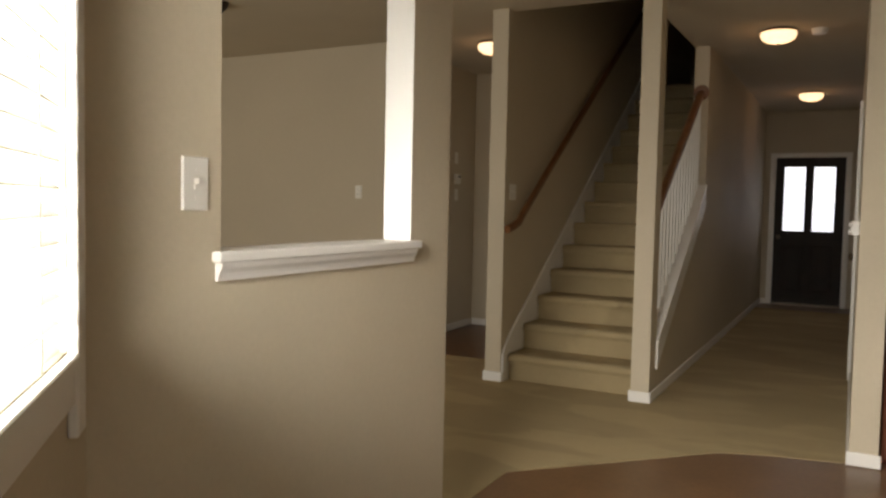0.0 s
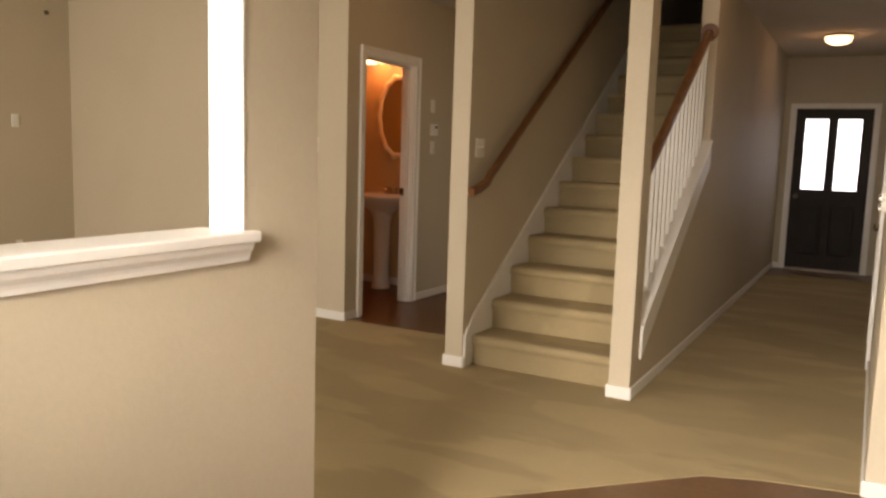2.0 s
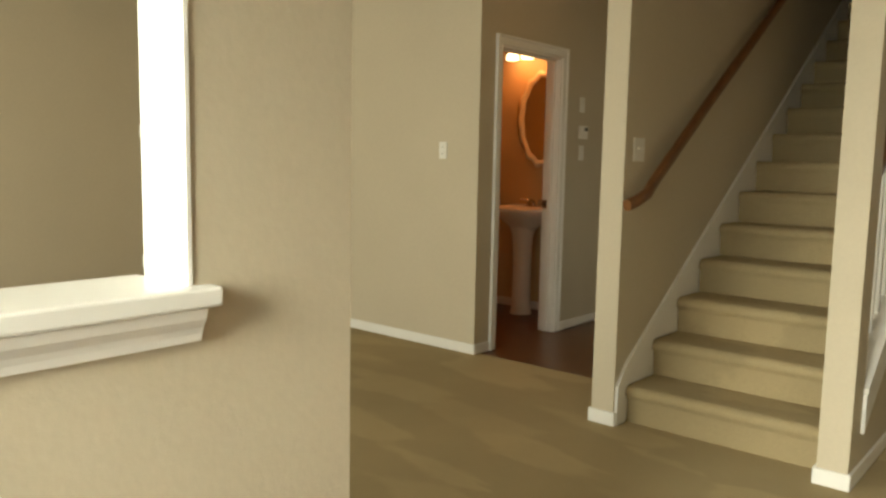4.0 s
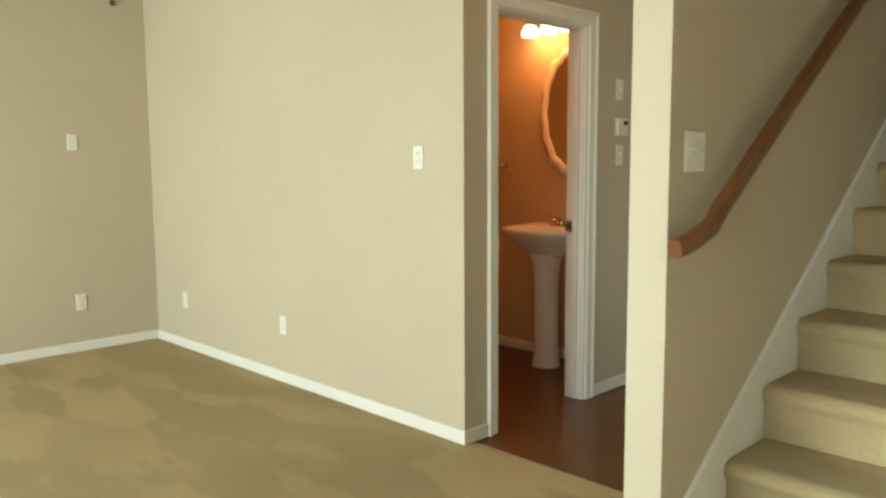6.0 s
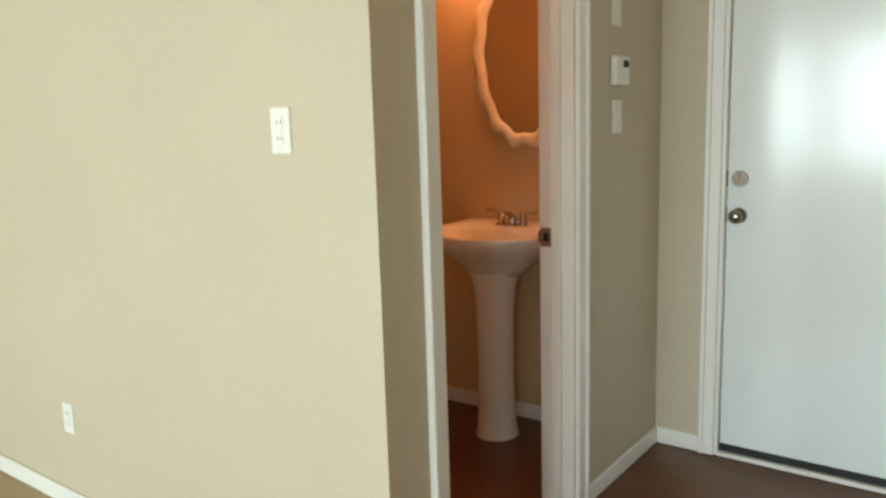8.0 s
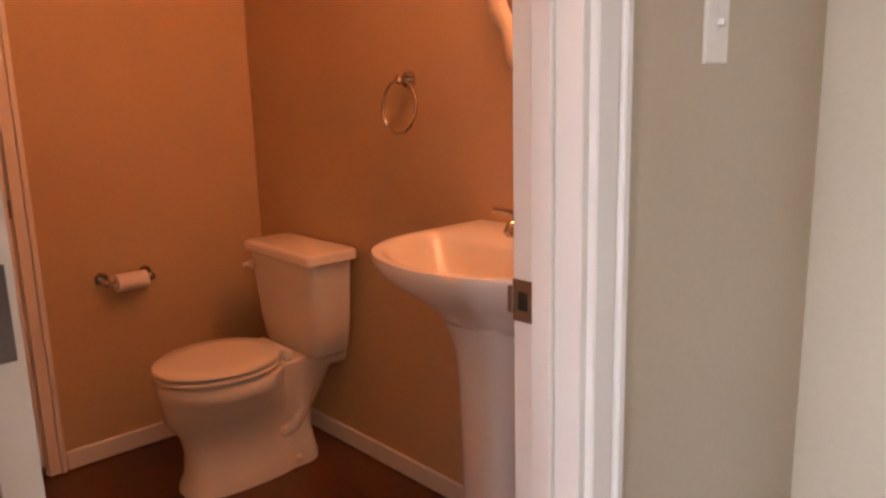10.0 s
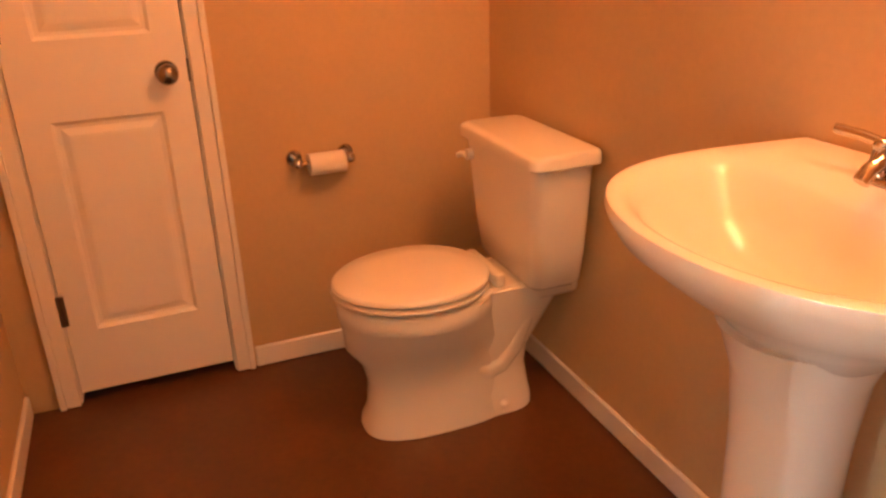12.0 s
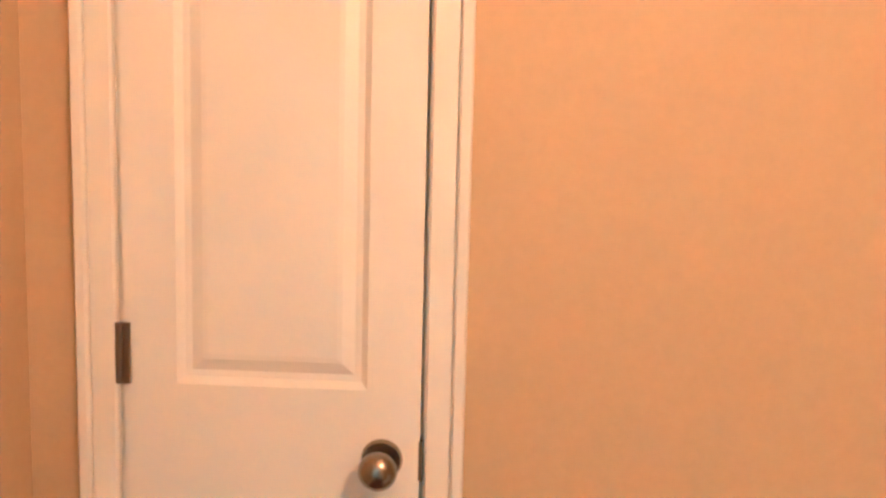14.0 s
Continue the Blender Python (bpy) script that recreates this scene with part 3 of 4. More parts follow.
# hallway door
hd = panel_door("door_hall", "closed white panel door in the hallway", 0.79, 2.02, [(0.11, 0.68, 0.2, 0.80), (0.11, 0.68, 0.98, 1.88)])
hd.matrix_basis = pose(HALL_R + 0.03, 2.35, 0.012, 0, 0, -90)
knob(hd, pose(0.72, -0.0175, 0.92, 90, 0, 0))


# ---------------------------------------------------------------- pass-through ledge
ledge = thing("ledge", "white painted wooden ledge with moulding under it", "ledge")
bm = bmesh.new()
prism(bm, [(H_BACK - 0.03, OP_L + 0.001), (H_X + 0.001, OP_L + 0.001), (H_X + 0.001, OP_L - 0.03), (H_X + 0.030, OP_L - 0.03), (H_X + 0.030, OP_R + 0.026), (H_X + 0.001, OP_R + 0.026), (H_X + 0.001, OP_R - 0.001), (H_BACK - 0.03, OP_R - 0.001)], "z", 1.111, 1.136)
bmesh.ops.bevel(bm, geom=bm.edges[:], offset=0.004, segments=2, profile=0.5, affect="EDGES")
part("shelf", bm, TRIM, ledge)
bm = bmesh.new()
prism(bm, [(H_X + 0.001, 1.068), (H_X + 0.010, 1.068), (H_X + 0.012, 1.078), (H_X + 0.015, 1.086), (H_X + 0.022, 1.097), (H_X + 0.026, 1.1105), (H_X + 0.001, 1.1105)], "y", OP_L - 0.018, OP_R + 0.006)
part("moulding", bm, TRIM, ledge, "white cove moulding")
bm = bmesh.new()
box(bm, H_BACK - 0.002, H_X + 0.002, OP_R - 0.006, OP_R, 1.136, 2.43)
structure("opening_jamb", bm, TRIM, "white lined side of the wall opening", "jamb")


# ---------------------------------------------------------------- nook window
def nook(b):
    bm = bmesh.new()
    box(bm, *b, bevel=0.003, segs=1)
    bmesh.ops.transform(bm, verts=bm.verts[:], matrix=NOOK)
    return bm


nw = thing("window_nook", "white framed nook window with a wooden sill", "window")
for b in ((0.10, 0.17, 0, 0.018, 0.84, 2.28), (1.35, 1.42, 0, 0.018, 0.84, 2.28), (0.17, 1.35, 0, 0.014, 0.90, 0.962), (0.17, 1.35, 0, 0.02, 2.2, 2.28)):
    part("window_frame", nook(b), TRIM, nw)
part("window_sill", nook((0.172, 1.348, -0.09, 0.022, 0.964, 0.988)), TRIM, nw)
pn = part("pane", nook((0.17, 1.35, -0.1, -0.092, 0.99, 2.2)), GLASS, nw)
pn.visible_shadow = False
bl = thing("window_blind", "white wooden slat blind, slats tilted open", "blind")
bm = bmesh.new()
box(bm, -0.58, 0.58, -0.026, 0.026, -0.0016, 0.0016)
slat_mesh = mesh("slat", bm, BLIND)
for i in range(26):
    s = new("slat", slat_mesh)
    s.parent = bl
    s.matrix_basis = NOOK @ pose(0.76, -0.03, 1.01 + i * 0.045, -34)
for x in (0.35, 1.15):
    bm = bmesh.new()
    cyl(bm, (x, 0.0, 0.99), (x, 0.0, 2.17), 0.002, None, 6)
    bmesh.ops.transform(bm, verts=bm.verts[:], matrix=NOOK)
    part("cord", bm, BLIND, bl, "white ladder cord")
part("headrail", nook((0.19, 1.33, -0.06, 0.0, 2.165, 2.2)), BLIND, bl)
bm = bmesh.new()
box(bm, 0.17, 1.75, -0.22, -0.20, 0.7, 2.5)
bmesh.ops.transform(bm, verts=bm.verts[:], matrix=NOOK)
structure("backdrop_nook", bm, OUTSIDE_NOOK, "bright daylight outside the nook window", "backdrop")


# ---------------------------------------------------------------- stairs
stairs = thing("staircase", "tan carpeted staircase with rounded treads", "staircase")
NST = 14
for k in range(1, NST + 1):
    ya, za = Y0 + (k - 1) * RUN, k * RISE
    bm = bmesh.new()
    nose = [(ya + 0.012, za - RISE), (ya + 0.008, za - 0.075)]
    nose += [(ya + 0.026 - 0.038 * math.cos(a), za - 0.034 + 0.034 * math.sin(a)) for a in [radians(d) for d in (-50, -25, 0, 22, 45, 67, 90)]]
    nose += [(ya + RUN + 0.02, za - 0.002), (ya + RUN + 0.02, za - RISE)]
    prism(bm, nose, "x", ST_L + 0.018, ST_R - 0.018)
    part("step", bm, CARPET, stairs, smooth=35)
boxes("floor_landing", CARPET, "tan carpeted upper landing", "floor", (ST_L, ST_R, Y0 + NST * RUN, 6.6, NST * RISE - 0.1, NST * RISE))


def skirt(x0, x1):
    bm = bmesh.new()
    e = Y0 + NST * RUN
    s = RISE / RUN
    prism(bm, [(Y0 - 0.005, 0.0), (e, s * (e - Y0) - 0.2), (e, s * (e - Y0) + 0.27), (Y0 - 0.005, 0.30), (Y0 - 0.09, 0.2), (Y0 - 0.09, 0.0)], "x", x0, x1)
    return structure("stair_skirt", bm, TRIM, "white painted skirt board along the stairs", "skirt board")


skirt(ST_L, ST_L + 0.016)
bm = bmesh.new()
prism(bm, [(0.126, cap_z(0.126) - 0.17), (WALL_Y, cap_z(WALL_Y) - 0.17), (WALL_Y, cap_z(WALL_Y) - 0.003), (0.126, cap_z(0.126) - 0.003)], "x", KW + 0.0, KW + 0.014)
structure("stair_apron", bm, TRIM, "white painted apron board below the balusters", "trim")

rail = thing("handrail", "stained oak handrail fixed to the stair wall", "handrail")
bm = bmesh.new()


def rail_section(p, d, w=0.042, h=0.055):
    """Rounded rail section at p, square to the way d in the y-z plane."""
    u = Vector((0, -d[1], d[0]))
    return [Vector(p) + Vector((math.copysign(abs(math.cos(a)) ** 0.6, math.cos(a)) * w / 2, 0, 0)) + u * (math.copysign(abs(math.sin(a)) ** 0.6, math.sin(a)) * h / 2) for a in [k * math.tau / 16 for k in range(16)]]


pts = [(0.034, -0.035, 1.10), (0.05, 0.03, 1.12), (0.06, 0.12, 1.155), (0.06, 0.17, 1.20), (0.06, 0.8, 1.63), (0.06, 2.16, 2.53), (0.06, 3.9, 3.69)]
rings = []
for i, p in enumerate(pts):
    a, b = pts[max(0, i - 1)], pts[min(len(pts) - 1, i + 1)]
    d = Vector((b[1] - a[1], b[2] - a[2])).normalized()
    rings.append(rail_section(p, (d.x, d.y)))
loft(bm, rings)
part("rail", bm, OAK, rail, smooth=40)
for y, z in ((0.42, 1.37), (1.6, 2.16), (2.9, 3.02)):
    bm = bmesh.new()
    tube(bm, [(ST_L + 0.004, y, z - 0.075), (0.03, y, z - 0.075), (0.052, y, z - 0.05), (0.056, y, z - 0.018)], 0.006, 8)
    cyl(bm, (ST_L, y, z - 0.075), (ST_L + 0.006, y, z - 0.075), 0.022, None, 16)
    part("bracket", bm, NICKEL, rail, "small metal rail bracket", smooth=40)

bal = thing("balustrade", "oak hand rail on slim white square balusters", "balustrade")
bm = bmesh.new()
RAIL0 = 1.083


def top_z(y):
    return RAIL0 + 0.66 * y


xm = (ST_R + KW) / 2
loft(bm, [rail_section((xm, y, top_z(y)), Vector((1, 0.66)).normalized()[:], 0.055, 0.06) for y in (0.126, 0.6, 1.2, WALL_Y - 0.012)])
part("rail", bm, OAK, bal, smooth=40)
bm = bmesh.new()
cyl(bm, (xm, WALL_Y - 0.016, top_z(WALL_Y)), (xm, WALL_Y, top_z(WALL_Y)), 0.062, 0.066, 28)
part("rosette", bm, OAK, bal, "round oak rosette on the wall end", smooth=40)
bm = bmesh.new()
prism(bm, [(0.126, cap_z(0.126) + 0.001), (WALL_Y - 0.001, cap_z(WALL_Y) + 0.001), (WALL_Y - 0.001, cap_z(WALL_Y) + 0.022), (0.126, cap_z(0.126) + 0.022)], "x", ST_R - 0.012, KW + 0.018)
part("cap", bm, TRIM, bal, "white sloping cap board")
for i in range(15):
    y = 0.20 + i * 0.108
    bm = bmesh.new()
    h = 0.014
    prism(bm, [(y - h, cap_z(y - h) + 0.02), (y + h, cap_z(y + h) + 0.02), (y + h, top_z(y + h) - 0.02), (y - h, top_z(y - h) - 0.02)], "x", xm - h, xm + h)
    part("baluster", bm, TRIM, bal)


# ---------------------------------------------------------------- plates on the walls
def plate(name, label, category, m, w=0.07, h=0.115, kind_="toggle", group=""):
    """A wall plate; local z points out of the wall, y up."""
    ob = thing(name, label, category, group, m)
    bm = bmesh.new()
    loft(bm, [[(x * w / 2 * s, y * h / 2 * s2, z) for x, y in ((-1, -1), (1, -1), (1, 1), (-1, 1))] for s, s2, z in ((1, 1, 0.0005), (1, 1, 0.003), (0.93, 0.95, 0.0062))])
    part("cover", bm, PLASTIC, ob)
    n = max(1, round((w - 0.024) / 0.046))
    for i in range(n):
        cx = (i - (n - 1) / 2) * 0.046
        if kind_ == "toggle":
            bm = bmesh.new()
            box(bm, cx - 0.005, cx + 0.005, -0.012, 0.012, 0.006, 0.0075)
            box(bm, cx - 0.0035, cx + 0.0035, 0.0, 0.011, 0.007, 0.018, bevel=0.001, segs=1)
            part("toggle", bm, PLASTIC, ob)
        elif kind_ == "outlet":
            for s in (-0.02, 0.02):
                bm = bmesh.new()
                cyl(bm, (cx, s, 0.006), (cx, s, 0.0085), 0.017, 0.016, 20)
                sk = part("socket", bm, PLASTIC, ob)
                for dx in (-0.0065, 0.0065):
                    bm = bmesh.new()
                    box(bm, cx + dx - 0.0012, cx + dx + 0.0012, s - 0.004, s + 0.005, 0.0084, 0.0090)
                    part("slot", bm, BLACK, sk)
    for s in ((-0.03, 0.03) if kind_ == "toggle" else (0.0,)):
        bm = bmesh.new()
        cyl(bm, (0, s, 0.006), (0, s, 0.0072), 0.003, None, 8)
        part("screw", bm, PLASTIC, ob)
    return ob


ON_L1 = lambda x, z: pose(x, L1_Y, z, 90, 0, 0)
ON_L0 = lambda y, z: pose(L0_X, y, z, 90, 0, 90)
ON_P = lambda y, z: pose(P_X, y, z, 90, 0, 90)
plate("wall_outlet", "white double outlet high on the beige wall", "outlet", ON_L1(-1.688, 1.365), kind_="outlet")
plate("wall_outlet", "white double outlet low on the beige wall", "outlet", ON_L1(-2.915, 0.357), kind_="outlet")
plate("cable_plate", "small white cable plate low on the beige wall", "wall plate", ON_L1(-4.187, 0.358), kind_="blank")
plate("light_switch", "white switch plate on the living room wall", "light switch", ON_L0(0.067, 1.5))
plate("wall_outlet", "white double outlet near the baseboard", "outlet", ON_L0(0.065, 0.358), kind_="outlet")
plate("light_switch", "white switch plate above the thermostat", "light switch", ON_P(1.915, 1.745))
plate("light_switch", "white switch plate below the thermostat", "light switch", ON_P(1.925, 1.375))
plate("light_switch", "white switch plate beside the ledged opening", "light switch", pose(H_X, -3.808, 1.288, 90, 0, 90), 0.075, 0.118)
plate("light_switch", "pale switch plate on the stair wall", "light switch", pose(ST_L, 0.14, 1.366, 90, 0, 90), 0.116, 0.115)
plate("light_switch", "small white switch plate above the hallway plates", "light switch", pose(HALL_R, 0.35, 1.2, 90, 0, -90))

# Made-up bars and brackets stand in for two unexplained white slashes on this wall.
rk = thing("slash_bars", "made-up white double bar in place of two white slashes", "wall rail")
for z in (1.165, 1.205):
    bm = bmesh.new()
    box(bm, HALL_R - 0.05, HALL_R - 0.035, -0.77, -0.46, z - 0.008, z + 0.008, bevel=0.003, segs=1)
    part("bar", bm, TRIM, rk)
for y in (-0.72, -0.51):
    bm = bmesh.new()
    box(bm, HALL_R - 0.04, HALL_R - 0.0005, y - 0.01, y + 0.01, 1.15, 1.22, bevel=0.003, segs=1)
    part("bracket", bm, TRIM, rk)

th = thing("thermostat", "white thermostat with a small dark display", "thermostat", place=ON_P(1.925, 1.534))
bm = bmesh.new()
box(bm, -0.055, 0.055, -0.05, 0.05, 0.0005, 0.026, bevel=0.006)
part("body", bm, PLASTIC, th)
bm = bmesh.new()
box(bm, 0.0, 0.045, 0.012, 0.036, 0.0262, 0.0268)
part("display", bm, BLACK, th, "dark display")


# ---------------------------------------------------------------- hall lamps
def flush_lamp(x, y, watts, colour):
    ob = thing("ceiling_light", "lit round frosted glass ceiling light", "ceiling light", "ceiling lights", pose(x, y, CEIL_Z))
    bm = bmesh.new()
    cyl(bm, (0, 0, -0.022), (0, 0, -0.0005), 0.135, 0.12, 32)
    part("base", bm, NICKEL, ob, smooth=40)
    bm = bmesh.new()
    rings = [[(r * math.cos(a), r * math.sin(a), z) for a in [k * math.tau / 32 for k in range(32)]] for r, z in ((0.125, -0.022), (0.13, -0.04), (0.118, -0.068), (0.085, -0.09), (0.04, -0.101), (0.008, -0.104))]
    loft(bm, rings)
    g = part("shade", bm, LAMP_GLASS, ob, "glowing frosted glass bowl", smooth=60)
    bm = bmesh.new()
    ball(bm, (0, 0, -0.108), 0.01, 1, 1, 1, 12, 8)
    part("finial", bm, NICKEL, ob, smooth=60)
    point_light("ceiling_lamp_light", (x, y, CEIL_Z - 0.16), watts, colour, 0.1)
    return ob


flush_lamp(1.62, 1.40, 2.0, HALL)
flush_lamp(1.695, 4.8, 2.2, HALL)
flush_lamp(-0.576, 0.98, 1.5, HALL)
sd = thing("smoke_detector", "small white round smoke detector", "smoke detector", place=pose(1.90, 1.48, CEIL_Z))
bm = bmesh.new()
cyl(bm, (0, 0, -0.035), (0, 0, -0.0005), 0.05, 0.062, 28)
part("body", bm, PLASTIC, sd, smooth=40)


fx = thing("ceiling_fixture", "small dark bronze fixture on the living room ceiling", "ceiling fixture", place=pose(-1.83, -0.97, CEIL_Z))
bm = bmesh.new()
loft(bm, [[(r * math.cos(a), r * math.sin(a), z) for a in [k * math.tau / 28 for k in range(28)]] for r, z in ((0.03, -0.075), (0.055, -0.065), (0.085, -0.03), (0.095, -0.0005))])
part("canopy", bm, DARK_DOOR, fx, smooth=50)
bm = bmesh.new()
ball(bm, (0, 0, -0.08), 0.018, 1, 1, 1, 14, 10)
part("finial", bm, DARK_DOOR, fx, smooth=60)
sn = thing("wall_sensor", "tiny dark round sensor high on the beige wall", "sensor", place=pose(L0_X, 0.40, 2.50, 90, 0, 90))
bm = bmesh.new()
cyl(bm, (0, 0, 0.0005), (0, 0, 0.012), 0.022, 0.018, 20)
part("body", bm, BRONZE, sn, smooth=40)


# ---------------------------------------------------------------- kitchen corner
def cabinet(name, label, x0, x1, y0, y1, z0, z1):
    ob = thing(name, label, "cabinet")
    bm = bmesh.new()
    box(bm, x0, x1 - 0.02, y0, y1, z0, z1, bevel=0.002, segs=1)
    part("body", bm, CHERRY, ob)
    n = max(1, round((y1 - y0) / 0.45))
    for i in range(n):
        a, b = y0 + (y1 - y0) * i / n + 0.004, y0 + (y1 - y0) * (i + 1) / n - 0.004
        bm = bmesh.new()
        box(bm, x1 - 0.02, x1, a, b, z0 + 0.01, z1 - 0.01, bevel=0.003, segs=1)
        d = part("door", bm, CHERRY, ob)
        bm = bmesh.new()
        ball(bm, (x1 + 0.016, b - 0.04, (z0 + z1) / 2), 0.014)
        cyl(bm, (x1, b - 0.04, (z0 + z1) / 2), (x1 + 0.012, b - 0.04, (z0 + z1) / 2), 0.006, None, 10)
        part("knob", bm, NICKEL, d)
    return ob


cabinet("base_cabinet", "red-brown wooden kitchen base cabinet", HALL_E + 0.012, 2.96, -0.60, 0.9, 0.0, 0.86)
bm = bmesh.new()
box(bm, HALL_E + 0.001, 2.99, -0.63, 0.93, 0.8605, 0.895, bevel=0.006)
wt = tagged(new("worktop", mesh("worktop", bm, COUNTER)), "dark worktop on the base cabinets", "worktop")
cabinet("wall_cabinet", "red-brown wooden kitchen wall cabinet", HALL_E, 2.66, 1.0, 1.9, 1.74, 2.4)


# ---------------------------------------------------------------- powder room
def ring_pts(n, fx, fy, z):
    return [(fx(a), fy(a), z) for a in [k * math.tau / n for k in range(n)]]


def egg(cx, yc, w, lf, lb, z, n=40, pw=1.0):
    """An egg outline: half width w, length lf to the front (-y) and lb to the back."""
    out = []
    for k in range(n):
        a = k * math.tau / n
        c, s = math.cos(a), math.sin(a)
        x = cx + w * math.copysign(abs(c) ** pw, c)
        y = yc + (lb if s > 0 else lf) * math.copysign(abs(s) ** pw, s)
        out.append((x, y, z))
    return out


def toilet():
    """Two-piece toilet at the origin, back to +y; front of the bowl at y = -0.70."""
    ob = thing("toilet", "white two-piece toilet with its lid closed", "toilet", place=pose(-3.055, B_Y + 0.022, 0))
    bm = bmesh.new()
    rings = [egg(0, -0.41, 0.118, 0.225, 0.215, 0.0, pw=0.75), egg(0, -0.41, 0.116, 0.222, 0.215, 0.02, pw=0.75), egg(0, -0.41, 0.104, 0.205, 0.205, 0.06, pw=0.8),
             egg(0, -0.41, 0.100, 0.200, 0.20, 0.14, pw=0.85), egg(0, -0.415, 0.108, 0.210, 0.20, 0.20), egg(0, -0.425, 0.136, 0.24, 0.205, 0.255),
             egg(0, -0.44, 0.160, 0.226, 0.20, 0.30), egg(0, -0.45, 0.174, 0.222, 0.20, 0.335), egg(0, -0.45, 0.180, 0.226, 0.20, 0.345), egg(0, -0.45, 0.180, 0.226, 0.20, 0.385), egg(0, -0.45, 0.172, 0.218, 0.19, 0.392)]
    loft(bm, rings)
    part("bowl", bm, PORCELAIN, ob, smooth=50)
    bm = bmesh.new()
    box(bm, -0.105, 0.105, -0.30, -0.02, 0.33, 0.392, bevel=0.02)
    part("deck", bm, PORCELAIN, ob, smooth=50)
    bm = bmesh.new()
    loft(bm, [egg(0, -0.25, 0.106, 0.16, 0.11, 0.0, pw=0.7), egg(0, -0.25, 0.104, 0.16, 0.11, 0.025, pw=0.7), egg(0, -0.25, 0.092, 0.15, 0.105, 0.06, pw=0.75), egg(0, -0.25, 0.080, 0.16, 0.10, 0.12, pw=0.85),
              egg(0, -0.26, 0.082, 0.18, 0.12, 0.18, pw=0.85), egg(0, -0.25, 0.092, 0.20, 0.16, 0.25, pw=0.85), egg(0, -0.23, 0.105, 0.20, 0.18, 0.33, pw=0.75), egg(0, -0.22, 0.112, 0.18, 0.19, 0.385, pw=0.7)])
    part("foot", bm, PORCELAIN, ob, smooth=55)
    bm = bmesh.new()
    for sx in (-1, 1):
        tube(bm, [(sx * 0.050, -0.44, 0.215), (sx * 0.055, -0.385, 0.205), (sx * 0.055, -0.335, 0.165), (sx * 0.054, -0.295, 0.135), (sx * 0.050, -0.25, 0.145), (sx * 0.050, -0.21, 0.195), (sx * 0.052, -0.19, 0.25), (sx * 0.055, -0.165, 0.31)], 0.040, 16)
    part("trapway", bm, PORCELAIN, ob, "moulded trapway bulge", smooth=70)
    bm = bmesh.new()
    loft(bm, [egg(0, -0.455, 0.160, 0.203, 0.165, 0.3925), egg(0, -0.455, 0.160, 0.203, 0.165, 0.402), egg(0, -0.455, 0.184, 0.228, 0.185, 0.402), egg(0, -0.455, 0.188, 0.232, 0.187, 0.406), egg(0, -0.455, 0.188, 0.232, 0.187, 0.412), egg(0, -0.455, 0.184, 0.227, 0.186, 0.415)])
    part("seat", bm, SEAT, ob, "closed seat ring", smooth=50)
    bm = bmesh.new()
    loft(bm, [egg(0, -0.455, 0.160, 0.203, 0.167, 0.4152), egg(0, -0.455, 0.160, 0.203, 0.167, 0.424), egg(0, -0.455, 0.183, 0.226, 0.188, 0.424), egg(0, -0.455, 0.187, 0.230, 0.19, 0.428), egg(0, -0.455, 0.186, 0.229, 0.19, 0.434), egg(0, -0.455, 0.178, 0.222, 0.185, 0.440), egg(0, -0.455, 0.12, 0.166, 0.13, 0.443), egg(0, -0.455, 0.04, 0.046, 0.05, 0.444)])
    part("seat_lid", bm, SEAT, ob, "closed seat lid", smooth=50)
    bm = bmesh.new()
    box(bm, -0.10, 0.10, -0.275, -0.245, 0.392, 0.431, bevel=0.008)
    part("hinge", bm, SEAT, ob, smooth=50)

    def rect(w, f, b, z, r=0.03, n=6):
        out = []
        for cx, cy, a0 in ((w - r, b - r, 0), (-w + r, b - r, 90), (-w + r, f + r, 180), (w - r, f + r, 270)):
            for k in range(n + 1):
                a = radians(a0 + 90 * k / n)
                out.append((cx + r * math.cos(a), cy + r * math.sin(a), z))
        return out
    bm = bmesh.new()
    loft(bm, [rect(0.155, -0.19, -0.06, 0.388), rect(0.172, -0.20, -0.052, 0.405), rect(0.186, -0.21, -0.05, 0.50), rect(0.208, -0.222, -0.05, 0.724), rect(0.208, -0.222, -0.05, 0.73)])
    part("tank", bm, PORCELAIN, ob, smooth=45)
    bm = bmesh.new()
    loft(bm, [rect(0.216, -0.228, -0.048, 0.728), rect(0.227, -0.238, -0.038, 0.734), rect(0.227, -0.238, -0.038, 0.757), rect(0.223, -0.234, -0.041, 0.765), rect(0.213, -0.224, -0.05, 0.769)])
    part("tank_lid", bm, PORCELAIN, ob, smooth=45)
    bm = bmesh.new()
    cyl(bm, (-0.165, -0.219, 0.686), (-0.165, -0.237, 0.686), 0.016, None, 16)
    tube(bm, [(-0.165, -0.239, 0.686), (-0.180, -0.245, 0.686), (-0.194, -0.249, 0.679)], 0.0085, 10)
    part("flush_lever", bm, SEAT, ob, "small white flush lever", smooth=50)
    for sx in (-0.105, 0.105):
        bm = bmesh.new()
        ball(bm, (sx * 0.96, -0.25, 0.032), 0.014, 1, 1, 0.8, 14, 8)
        part("bolt_cap", bm, SEAT, ob, smooth=60)
    return ob


toilet()


